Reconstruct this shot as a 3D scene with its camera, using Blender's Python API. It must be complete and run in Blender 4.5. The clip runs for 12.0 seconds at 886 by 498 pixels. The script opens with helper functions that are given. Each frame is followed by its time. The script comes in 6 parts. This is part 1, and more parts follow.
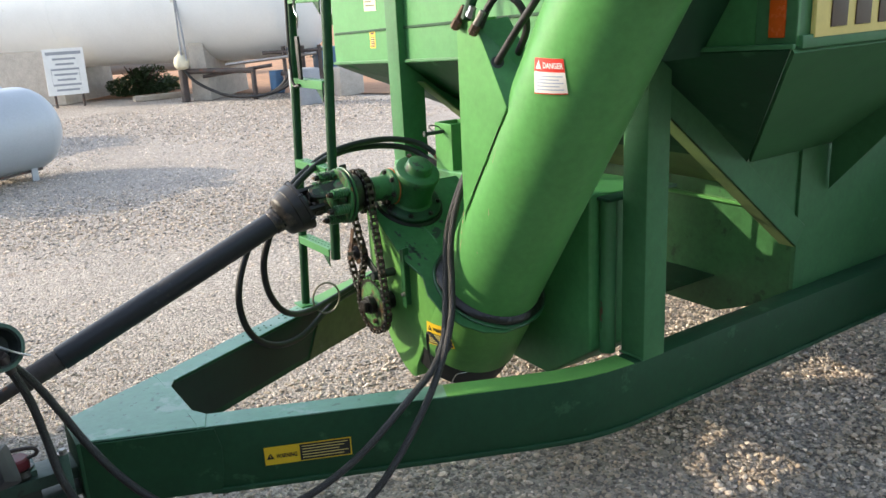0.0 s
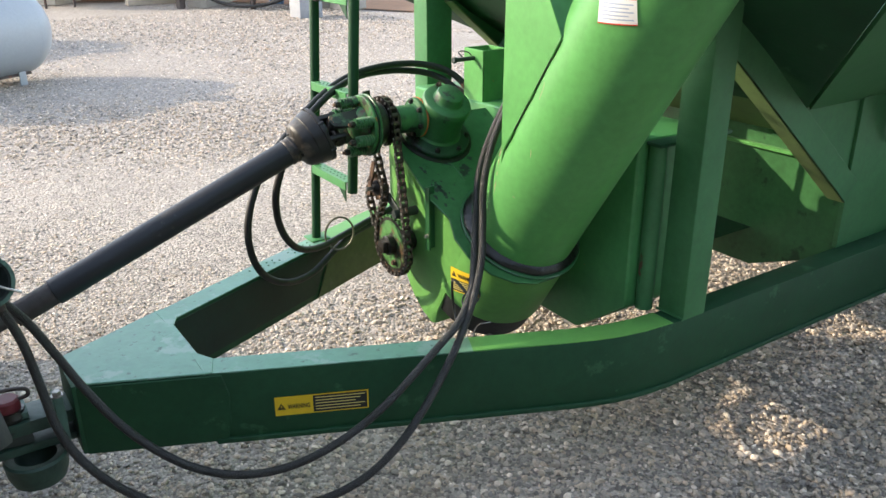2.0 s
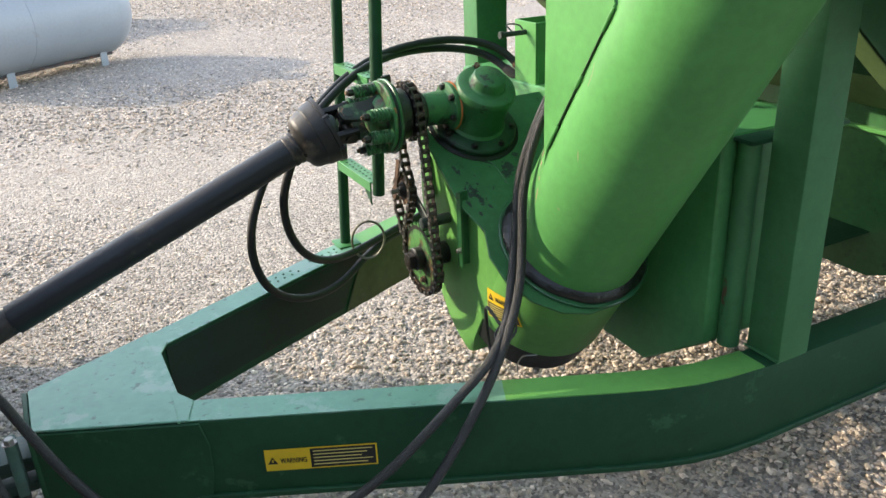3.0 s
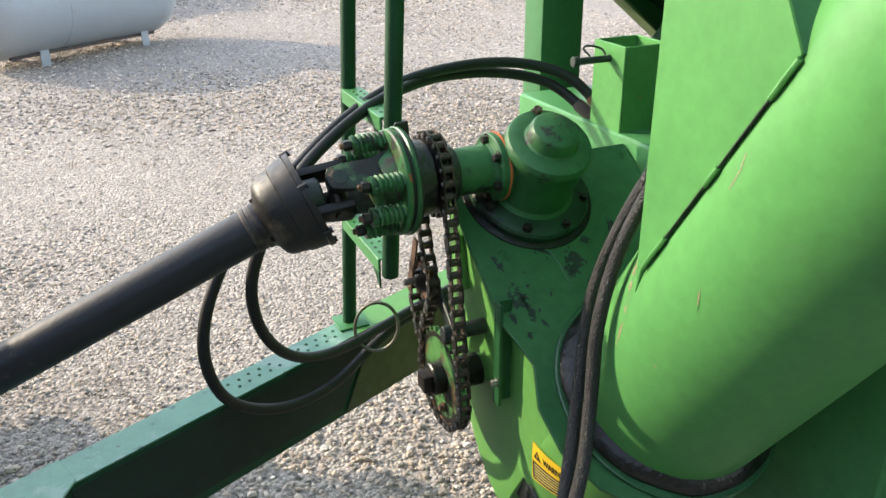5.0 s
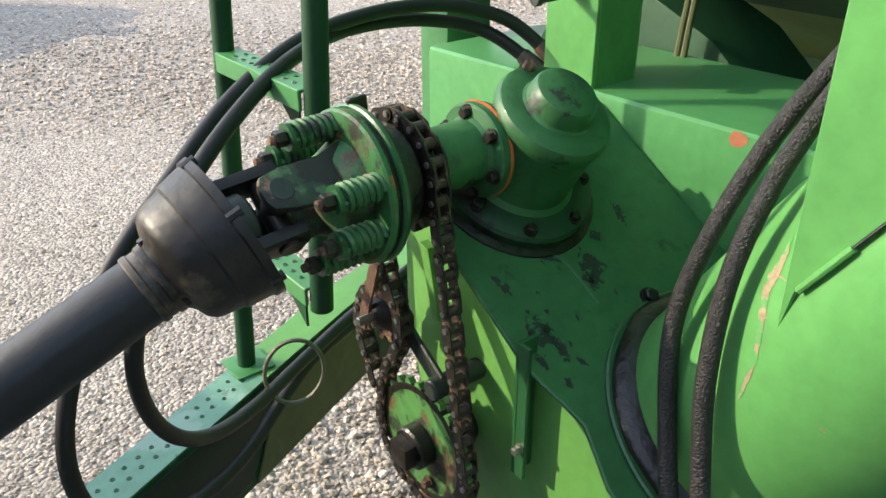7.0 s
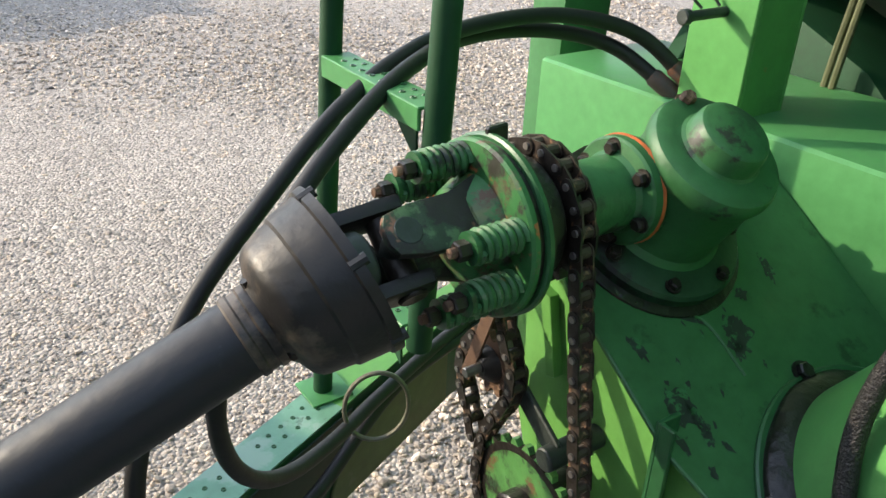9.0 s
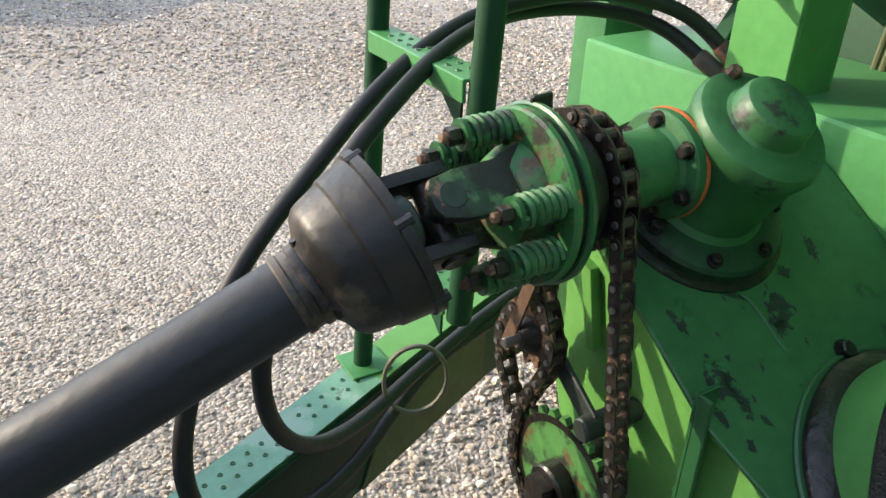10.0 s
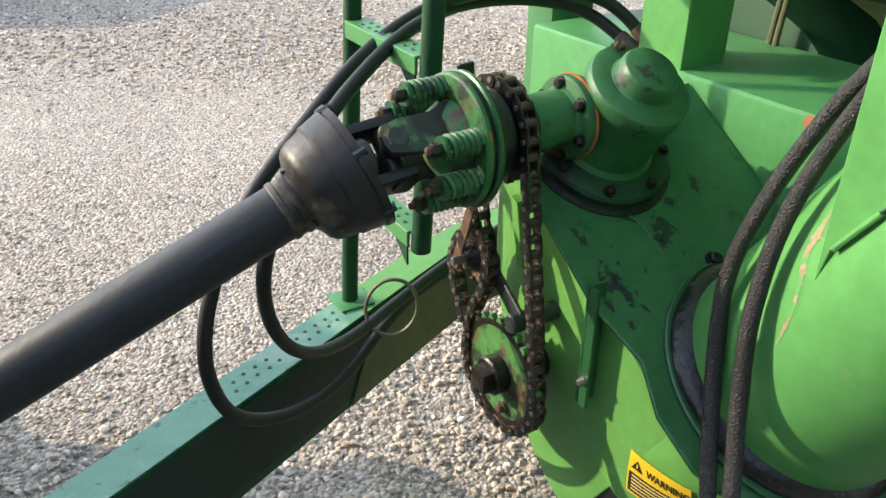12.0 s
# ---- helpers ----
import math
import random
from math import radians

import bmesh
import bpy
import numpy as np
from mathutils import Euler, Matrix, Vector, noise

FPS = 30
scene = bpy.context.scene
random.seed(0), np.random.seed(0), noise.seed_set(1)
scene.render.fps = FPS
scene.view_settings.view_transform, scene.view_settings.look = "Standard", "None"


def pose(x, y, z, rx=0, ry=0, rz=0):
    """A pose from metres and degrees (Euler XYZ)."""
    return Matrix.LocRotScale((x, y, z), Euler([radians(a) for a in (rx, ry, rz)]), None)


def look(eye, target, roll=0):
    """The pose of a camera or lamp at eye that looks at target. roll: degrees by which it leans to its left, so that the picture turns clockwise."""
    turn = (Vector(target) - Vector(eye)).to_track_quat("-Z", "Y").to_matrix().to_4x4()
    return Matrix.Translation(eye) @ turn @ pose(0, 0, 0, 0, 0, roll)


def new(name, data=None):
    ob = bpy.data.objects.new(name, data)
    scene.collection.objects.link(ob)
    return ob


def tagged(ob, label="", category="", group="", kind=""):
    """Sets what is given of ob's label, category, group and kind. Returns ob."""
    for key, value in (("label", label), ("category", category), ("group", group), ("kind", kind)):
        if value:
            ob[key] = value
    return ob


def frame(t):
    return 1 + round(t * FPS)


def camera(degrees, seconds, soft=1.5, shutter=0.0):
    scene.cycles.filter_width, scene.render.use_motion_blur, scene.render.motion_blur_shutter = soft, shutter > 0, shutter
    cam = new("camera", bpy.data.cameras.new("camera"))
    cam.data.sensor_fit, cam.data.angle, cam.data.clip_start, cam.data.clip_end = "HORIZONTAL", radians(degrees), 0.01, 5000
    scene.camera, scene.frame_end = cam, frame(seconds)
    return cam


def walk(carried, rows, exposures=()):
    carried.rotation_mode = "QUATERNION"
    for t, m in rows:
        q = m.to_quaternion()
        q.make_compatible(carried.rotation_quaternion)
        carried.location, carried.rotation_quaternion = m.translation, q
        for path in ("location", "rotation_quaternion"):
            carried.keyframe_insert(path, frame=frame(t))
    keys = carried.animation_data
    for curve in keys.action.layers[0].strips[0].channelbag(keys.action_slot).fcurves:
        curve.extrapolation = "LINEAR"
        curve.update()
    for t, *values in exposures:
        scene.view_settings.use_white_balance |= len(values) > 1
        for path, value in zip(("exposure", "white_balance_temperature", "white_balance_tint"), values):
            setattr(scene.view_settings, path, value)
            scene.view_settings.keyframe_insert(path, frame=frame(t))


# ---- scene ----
cam = camera(57.3, 12.0)
PATH = [
    (0, (-0.27, -2.484, 1.841), (0.791, -0.889, 1.267), -3.1),
    (0.5, (-0.058, -2.391, 1.827), (0.842, -0.749, 1.122), -0.8),
    (1, (-0.145, -2.272, 1.815), (0.802, -0.668, 1.086), -0.6),
    (1.5, (-0.251, -2.224, 1.827), (0.749, -0.652, 1.101), 0.0),
    (2, (-0.242, -2.222, 1.829), (0.8, -0.69, 1.077), -0.2),
    (2.5, (-0.138, -2.107, 1.78), (0.815, -0.54, 0.983), -2.4),
    (3, (0.161, -1.917, 1.765), (0.988, -0.285, 0.956), -2.6),
    (3.5, (0.23, -1.702, 1.757), (1.052, -0.067, 0.951), -0.4),
    (3.7, (0.239, -1.616, 1.744), (1.063, 0.027, 0.957), -0.1),
    (5.3, (0.56, -1.227, 1.709), (1.254, 0.444, 0.858), -0.9),
    (5.5, (0.554, -1.203, 1.695), (1.251, 0.463, 0.835), -1.0),
    (6, (0.51, -1.076, 1.689), (1.275, 0.543, 0.798), -1.6),
    (6.5, (0.467, -0.913, 1.674), (1.442, 0.57, 0.752), -1.5),
    (6.7, (0.484, -0.832, 1.642), (1.552, 0.584, 0.717), -1.7),
    (8.3, (0.55, -0.559, 1.575), (1.685, 0.765, 0.596), 2.2),
    (8.5, (0.543, -0.559, 1.59), (1.615, 0.826, 0.624), 2.2),
    (9, (0.528, -0.552, 1.6), (1.531, 0.896, 0.653), 2.4),
    (9.5, (0.512, -0.554, 1.6), (1.471, 0.925, 0.656), 2.6),
    (10, (0.51, -0.571, 1.583), (1.43, 0.918, 0.616), 2.1),
    (10.5, (0.551, -0.61, 1.542), (1.453, 0.853, 0.519), 0.5),
    (11, (0.544, -0.702, 1.557), (1.464, 0.733, 0.511), -0.2),
    (11.5, (0.466, -0.818, 1.607), (1.408, 0.615, 0.577), 0.4),
    (12, (0.418, -0.869, 1.648), (1.321, 0.623, 0.67), 0.7),
]
walk(cam, [(t, look(eye, target, roll)) for t, eye, target, roll in PATH],
     [(0.0, 1.20), (0.6, 1.42), (1.5, 1.40), (2.6, 1.40), (3.6, 1.30), (6.0, 1.32), (8.5, 1.18), (10.5, 1.26), (12.0, 1.32)])

# ---- light ----
SUN_AZ, SUN_EL = math.radians(138.0), math.radians(23.0)   # where the sun stands
world = bpy.data.worlds.new("sky")
scene.world = world
world.use_nodes = True
wn = world.node_tree
sky = wn.nodes.new("ShaderNodeTexSky")
sky.sky_type = 'NISHITA'
sky.sun_disc = False
sky.sun_elevation = SUN_EL
sky.sun_rotation = math.radians(90.0) - SUN_AZ
sky.dust_density = 1.0
haze = wn.nodes.new("ShaderNodeHueSaturation")
haze.inputs["Saturation"].default_value = 0.66
wn.links.new(sky.outputs[0], haze.inputs["Color"])
wn.links.new(haze.outputs[0], wn.nodes["Background"].inputs[0])
wn.nodes["Background"].inputs[1].default_value = 0.245
sun_data = bpy.data.lights.new("sun", 'SUN')
sun_data.energy = 2.3
sun_data.angle = math.radians(0.45)
sun_data.color = (1.0, 0.845, 0.63)
sun_dir = Vector((math.cos(SUN_AZ) * math.cos(SUN_EL), math.sin(SUN_AZ) * math.cos(SUN_EL), math.sin(SUN_EL)))
sun = new("sun", sun_data)
sun.matrix_world = look(sun_dir * 30, (0, 0, 0))


# ---- materials ----
def material(name, base, rough=0.5, metal=0.0, vary=0.12, scale=6.0, bump=0.15, bump_scale=60.0, spots=(), spec=0.5, coat=0.0, fine=40.0):
    """A procedural surface: base colour varied at two scales, spots of wear [(colour, amount, scale)], and fine relief."""
    m = bpy.data.materials.new(name)
    m.use_nodes = True
    nt = m.node_tree
    n, ln = nt.nodes, nt.links
    b = n["Principled BSDF"]
    b.inputs["Metallic"].default_value = metal
    b.inputs["Specular IOR Level"].default_value = spec
    b.inputs["Coat Weight"].default_value = coat
    tc = n.new("ShaderNodeTexCoord")
    big, small = n.new("ShaderNodeTexNoise"), n.new("ShaderNodeTexNoise")
    for t, s in ((big, scale), (small, fine)):
        t.inputs["Scale"].default_value = s
        t.inputs["Detail"].default_value = 6
        t.inputs["Roughness"].default_value = 0.6
        ln.new(tc.outputs["Object"], t.inputs["Vector"])
    add = n.new("ShaderNodeMath")
    add.operation = 'ADD'
    ln.new(big.outputs["Fac"], add.inputs[0])
    ln.new(small.outputs["Fac"], add.inputs[1])
    mr = n.new("ShaderNodeMapRange")
    mr.inputs["From Min"].default_value = 0.7
    mr.inputs["From Max"].default_value = 1.3
    mr.inputs["To Min"].default_value = 1 - vary
    mr.inputs["To Max"].default_value = 1 + vary
    ln.new(add.outputs[0], mr.inputs["Value"])
    mul = n.new("ShaderNodeVectorMath")
    mul.operation = 'SCALE'
    mul.inputs[0].default_value = base
    ln.new(mr.outputs["Result"], mul.inputs["Scale"])
    colour = mul.outputs[0]
    rough_out = None
    for i, (col, amount, sc) in enumerate(spots):
        t = n.new("ShaderNodeTexNoise")
        t.inputs["Scale"].default_value = sc
        t.inputs["Detail"].default_value = 8
        t.inputs["Roughness"].default_value = 0.65
        mp = n.new("ShaderNodeMapping")
        mp.inputs["Location"].default_value = (3.1 * i + 1.7, 5.3 * i, 2.2 * i)
        ln.new(tc.outputs["Object"], mp.inputs["Vector"])
        ln.new(mp.outputs["Vector"], t.inputs["Vector"])
        r = n.new("ShaderNodeMapRange")
        r.inputs["From Min"].default_value = 0.78 - amount
        r.inputs["From Max"].default_value = 0.84 - amount
        ln.new(t.outputs["Fac"], r.inputs["Value"])
        mx = n.new("ShaderNodeMix")
        mx.data_type = 'RGBA'
        ln.new(r.outputs["Result"], mx.inputs["Factor"])
        ln.new(colour, mx.inputs["A"])
        mx.inputs["B"].default_value = (*col, 1)
        colour = mx.outputs["Result"]
    ln.new(colour, b.inputs["Base Color"])
    rr = n.new("ShaderNodeMapRange")
    rr.inputs["To Min"].default_value = max(0.02, rough - 0.1)
    rr.inputs["To Max"].default_value = min(1.0, rough + 0.12)
    ln.new(small.outputs["Fac"], rr.inputs["Value"])
    ln.new(rr.outputs["Result"], b.inputs["Roughness"])
    if bump:
        bt = n.new("ShaderNodeTexNoise")
        bt.inputs["Scale"].default_value = bump_scale
        bt.inputs["Detail"].default_value = 5
        ln.new(tc.outputs["Object"], bt.inputs["Vector"])
        bp = n.new("ShaderNodeBump")
        bp.inputs["Strength"].default_value = bump
        bp.inputs["Distance"].default_value = 0.004
        ln.new(bt.outputs["Fac"], bp.inputs["Height"])
        ln.new(bp.outputs["Normal"], b.inputs["Normal"])
    return m


RUST = (0.16, 0.055, 0.022)
PRIMER = (0.42, 0.10, 0.035)
GREASE = (0.012, 0.011, 0.009)
M_GREEN = material("green_paint", (0.102, 0.312, 0.088), 0.38, vary=0.12, bump=0.06, spots=(((0.12, 0.30, 0.10), 0.10, 3.5), ((0.14, 0.07, 0.03), 0.05, 45.0), (PRIMER, 0.065, 18.0)), spec=0.3, coat=0.04)
# Weathered green, its base darkened to carry the shade of sides and undersides.
M_GREEN_OLD_SHADED = material("weathered_shaded_green_paint", (0.0135, 0.062, 0.026), 0.55, vary=0.2, bump=0.12, spec=0.3, spots=(((0.035, 0.11, 0.05), 0.16, 9.0), (RUST, 0.05, 11.0)))
M_GREEN_MID = material("faded_green_paint", (0.054, 0.175, 0.068), 0.5, vary=0.16, bump=0.1, spec=0.35, spots=(((0.07, 0.20, 0.095), 0.14, 6.0), (RUST, 0.03, 12.0)))
# Dusty green with the sky's pale teal light mixed into the base colour.
M_GREEN_SKYLIT = material("dusty_skylit_green_paint", (0.155, 0.33, 0.225), 0.36, vary=0.14, bump=0.15, spots=(((0.25, 0.39, 0.31), 0.22, 8.0), ((0.09, 0.16, 0.12), 0.17, 34.0), ((0.12, 0.09, 0.06), 0.06, 12.0)))
M_GREEN_OILY = material("oily_green_paint", (0.024, 0.105, 0.036), 0.35, vary=0.2, bump=0.15, spots=((GREASE, 0.13, 9.0), ((0.05, 0.05, 0.03), 0.14, 30.0)), coat=0.2)
M_BLACK = material("black_plastic", (0.012, 0.013, 0.017), 0.46, vary=0.25, bump=0.22, spots=(((0.035, 0.036, 0.04), 0.17, 12.0), ((0.055, 0.045, 0.037), 0.14, 9.0), ((0.085, 0.08, 0.075), 0.06, 60.0)))
M_BLACK_DUSTY = material("dusty_black_plastic", (0.014, 0.013, 0.013), 0.45, vary=0.3, bump=0.3, spots=(((0.085, 0.066, 0.050), 0.24, 7.0), ((0.055, 0.05, 0.045), 0.12, 28.0), ((0.006, 0.006, 0.006), 0.14, 14.0)))
M_RUBBER = material("black_rubber", (0.011, 0.011, 0.012), 0.55, vary=0.25, bump=0.2, spots=(((0.04, 0.037, 0.034), 0.12, 20.0),))
M_STEEL = material("worn_steel", (0.32, 0.30, 0.28), 0.4, metal=0.9, vary=0.2)
M_GREASY = material("greasy_chain_steel", (0.026, 0.021, 0.017), 0.38, metal=0.3, vary=0.4, bump=0.5, fine=120.0, spots=(((0.16, 0.09, 0.05), 0.13, 30.0),))
M_RUSTY = material("rusty_steel", (0.11, 0.06, 0.035), 0.75, vary=0.4, bump=0.5, fine=110.0, spots=(((0.25, 0.15, 0.09), 0.2, 40.0),))
M_GREASE = material("black_grease", GREASE, 0.3, vary=0.4, bump=0.8)
M_YELLOW = material("yellow_vinyl", (0.78, 0.52, 0.02), 0.45, vary=0.08, bump=0)
M_INK = material("black_vinyl", (0.015, 0.015, 0.014), 0.45, vary=0.1, bump=0)
M_WHITE = material("white_vinyl", (0.78, 0.77, 0.74), 0.45, vary=0.06, bump=0)
M_RED = material("red_vinyl", (0.62, 0.03, 0.02), 0.45, vary=0.08, bump=0)
M_CREAM = material("cream_sign_face", (0.80, 0.66, 0.22), 0.45, vary=0.06, bump=0)
M_BROWN = material("brown_letter", (0.06, 0.03, 0.012), 0.5, vary=0.1, bump=0)
M_ORANGE = material("orange_reflector", (0.65, 0.10, 0.01), 0.25, vary=0.15, bump=0.1)
M_TANK = material("white_tank_paint", (0.72, 0.72, 0.70), 0.35, vary=0.06, scale=1.2, bump=0.03, spots=(((0.55, 0.52, 0.46), 0.12, 2.0),))
# Darker, bluer copy of the tank paint, with the tanks' shade in its colour.
M_TANK_SHADED = material("shaded_silver_tank_paint", (0.37, 0.395, 0.42), 0.35, vary=0.08, scale=1.2, bump=0.03, spots=(((0.31, 0.32, 0.31), 0.14, 2.0),))
M_CONCRETE = material("concrete", (0.42, 0.38, 0.33), 0.85, vary=0.2, bump=0.4)
M_PIPE = material("dark_pipe", (0.06, 0.045, 0.04), 0.55, vary=0.4, bump=0.2, spots=((RUST, 0.2, 5.0),))
M_BLUE = material("blue_paint", (0.05, 0.12, 0.22), 0.4, vary=0.2)
M_SOIL = material("red_soil", (0.36, 0.19, 0.10), 0.95, vary=0.3, scale=0.6, fine=5.0, bump=0.5, bump_scale=8.0)
M_WOOD = material("pale_timber", (0.45, 0.38, 0.30), 0.8, vary=0.2, bump=0.3)
M_LEAF = material("dark_foliage", (0.035, 0.075, 0.025), 0.6, vary=0.4, scale=2.0, bump=0)
M_REDPAINT = material("red_paint", (0.38, 0.03, 0.03), 0.4, vary=0.2)
M_IRON = material("dark_cast_iron", (0.035, 0.045, 0.04), 0.5, metal=0.2, vary=0.4, bump=0.5, spots=((RUST, 0.12, 14.0),))

M_OLIVE = material("dusty_olive_paint", (0.09, 0.10, 0.045), 0.7, vary=0.25, bump=0.2, spots=(((0.12, 0.115, 0.07), 0.2, 10.0),))
M_PATCH = material("rust_patch", (0.09, 0.045, 0.025), 0.8, vary=0.5, bump=0.5, fine=90.0, spots=(((0.03, 0.15, 0.05), 0.3, 25.0),))
# Green warmed and lightened to olive in place of light bounced off gravel.
M_GREEN_BOUNCE = material("bounce_lit_olive_green_paint", (0.16, 0.235, 0.085), 0.6, vary=0.2, bump=0.15, spots=(((0.15, 0.20, 0.08), 0.16, 7.0),))
M_GREEN_PLATE = material("grimy_green_paint", (0.040, 0.142, 0.048), 0.4, vary=0.2, bump=0.15, spots=(((0.02, 0.07, 0.025), 0.19, 9.0), (GREASE, 0.10, 34.0)), spec=0.35, coat=0.08)
# Near-black green that paints the shade inside the far rail.
M_WEB_SHADE = material("web_shade_green", (0.008, 0.024, 0.015), 0.6, vary=0.3, bump=0.2, spots=(((0.03, 0.03, 0.02), 0.14, 8.0),))
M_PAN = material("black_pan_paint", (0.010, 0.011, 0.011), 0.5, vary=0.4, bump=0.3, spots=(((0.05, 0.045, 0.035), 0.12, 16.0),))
M_SCRATCH = material("scraped_pink_primer", (0.31, 0.25, 0.15), 0.5, vary=0.4, fine=160.0, bump=0.1, spots=(((0.092, 0.315, 0.088), 0.30, 45.0), ((0.30, 0.17, 0.11), 0.16, 60.0)))
M_STAIN = material("dried_oil", (0.018, 0.028, 0.022), 0.45, vary=0.5, bump=0.4, spots=(((0.033, 0.15, 0.048), 0.26, 70.0), ((0.06, 0.05, 0.045), 0.12, 40.0)))
M_PRIMER = material("orange_primer", (0.50, 0.12, 0.03), 0.6, vary=0.3, bump=0.2)
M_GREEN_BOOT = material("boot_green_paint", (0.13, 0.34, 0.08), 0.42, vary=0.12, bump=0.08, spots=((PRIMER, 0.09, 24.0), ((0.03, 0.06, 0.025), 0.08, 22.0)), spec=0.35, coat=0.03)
M_GREEN_CAST = material("cast_green_paint", (0.031, 0.130, 0.041), 0.48, vary=0.25, bump=0.2, bump_scale=110.0, spots=(((0.025, 0.075, 0.03), 0.22, 11.0), (PRIMER, 0.09, 34.0), ((0.018, 0.024, 0.017), 0.19, 18.0), ((0.07, 0.13, 0.06), 0.12, 50.0)), coat=0.05)
M_GREEN_BOX = material("worn_green_paint", (0.070, 0.245, 0.082), 0.42, vary=0.14, bump=0.08, spots=(((0.09, 0.25, 0.10), 0.12, 5.0), (PRIMER, 0.075, 26.0), ((0.03, 0.08, 0.03), 0.07, 20.0)), spec=0.35, coat=0.03)
M_FLANGE = material("oil_blackened_green_paint", (0.014, 0.050, 0.022), 0.4, vary=0.4, bump=0.3, spots=(((0.010, 0.011, 0.009), 0.24, 14.0), ((0.06, 0.055, 0.04), 0.12, 40.0)))
M_CHIP = material("weathered_red_primer", (0.34, 0.12, 0.06), 0.65, vary=0.3, bump=0.2, spots=(((0.10, 0.27, 0.09), 0.14, 60.0),))
M_WIRE = material("dull_wire", (0.16, 0.15, 0.11), 0.5, metal=0.4, vary=0.3, bump=0.2)
M_CHROME = material("bare_steel_wire", (0.45, 0.45, 0.44), 0.3, metal=1.0, vary=0.2)
M_BRAID = material("braided_hose_sleeve", (0.017, 0.016, 0.016), 0.36, vary=0.4, fine=400.0, bump=1.0, bump_scale=330.0, spots=(((0.11, 0.098, 0.086), 0.22, 650.0), ((0.010, 0.010, 0.010), 0.28, 300.0), ((0.07, 0.064, 0.058), 0.06, 30.0)))
M_TREE = material("tree_belt_foliage", (0.045, 0.08, 0.03), 0.7, vary=0.4, scale=0.4, bump=0)

M_PALEBLUE = material("pale_blue_print", (0.35, 0.42, 0.55), 0.5, vary=0.1, bump=0)
M_CREAMOLD = material("bleached_paper", (0.62, 0.56, 0.42), 0.7, vary=0.2, bump=0)
M_GREY = material("grey_print", (0.30, 0.31, 0.33), 0.5, vary=0.15, bump=0)


# ---- building blocks ----
def link(bm, name, mat, smooth=30.0):
    me = bpy.data.meshes.new(name)
    bmesh.ops.recalc_face_normals(bm, faces=bm.faces)
    if smooth:
        for f in bm.faces:
            f.smooth = True
        lim = math.radians(smooth)
        for e in bm.edges:
            if len(e.link_faces) == 2 and e.calc_face_angle(0.0) > lim:
                e.smooth = False
    bm.to_mesh(me)
    bm.free()
    me.materials.append(mat)
    return new(name, me)


def thing(name, at, label, category, group="", kind=""):
    ob = new(name)
    ob.location = at
    ob.empty_display_size = 0.1
    return tagged(ob, label, category, group, kind)


def part(name, bm, mat, parent, label="", smooth=30.0):
    ob = link(bm, name, mat, smooth)
    ob.parent = parent
    ob.matrix_parent_inverse = Matrix.Translation(-parent.location) if parent.type == 'EMPTY' else Matrix.Identity(4)
    return tagged(ob, label)


def solo(name, bm, mat, label, category, group="", kind="", smooth=30.0):
    return tagged(link(bm, name, mat, smooth), label, category, group, kind)


def bevel(bm, w, seg=2, edges=None):
    if w:
        ed = edges if edges is not None else [e for e in bm.edges if len(e.link_faces) == 2 and e.calc_face_angle(0.0) > 0.5]
        bmesh.ops.bevel(bm, geom=ed, offset=w, segments=seg, affect='EDGES', profile=0.6, clamp_overlap=True)
    return bm


def prism(poly, v, bev=0.0, seg=2):
    """A solid from a closed polygon of points, pushed along v."""
    bm = bmesh.new()
    v = Vector(v)
    a = [bm.verts.new(p) for p in poly]
    c = [bm.verts.new(Vector(p) + v) for p in poly]
    bm.faces.new(a)
    bm.faces.new(c[::-1])
    k = len(a)
    for i in range(k):
        bm.faces.new((a[i], c[i], c[(i + 1) % k], a[(i + 1) % k]))
    bmesh.ops.recalc_face_normals(bm, faces=bm.faces)
    return bevel(bm, bev, seg)


def box(x0, x1, y0, y1, z0, z1, bev=0.004, seg=2):
    return prism([(x0, y0, z0), (x1, y0, z0), (x1, y1, z0), (x0, y1, z0)], (0, 0, z1 - z0), bev, seg)


def axes(d):
    d = Vector(d).normalized()
    u = d.cross(Vector((0, 0, 1)) if abs(d.z) < 0.9 else Vector((1, 0, 0))).normalized()
    return d, u, d.cross(u).normalized()


def lathe(base, d, profile, seg=32, bm=None, caps=True):
    """A turned solid: profile is (distance along d, radius) from base."""
    d, u, w = axes(d)
    base = Vector(base)
    bm = bm or bmesh.new()
    rings = []
    for h, r in profile:
        c = base + d * h
        if r <= 1e-6:
            rings.append([bm.verts.new(c)])
        else:
            rings.append([bm.verts.new(c + (u * math.cos(2 * math.pi * i / seg) + w * math.sin(2 * math.pi * i / seg)) * r) for i in range(seg)])
    for a, b in zip(rings, rings[1:]):
        for i in range(seg):
            j = (i + 1) % seg
            if len(a) == 1 and len(b) == 1:
                continue
            if len(a) == 1:
                bm.faces.new((a[0], b[i], b[j]))
            elif len(b) == 1:
                bm.faces.new((a[i], b[0], a[j]))
            else:
                bm.faces.new((a[i], b[i], b[j], a[j]))
    for ring in (rings[0], rings[-1]):
        if caps and len(ring) > 1:
            bm.faces.new(ring)
    return bm


def rod(p, q, r, seg=16, bev=0.0, bm=None):
    p, q = Vector(p), Vector(q)
    ln = (q - p).length
    prof = [(0, r), (ln, r)] if not bev else [(0, r - bev), (bev, r), (ln - bev, r), (ln, r - bev)]
    return lathe(p, q - p, prof, seg, bm)


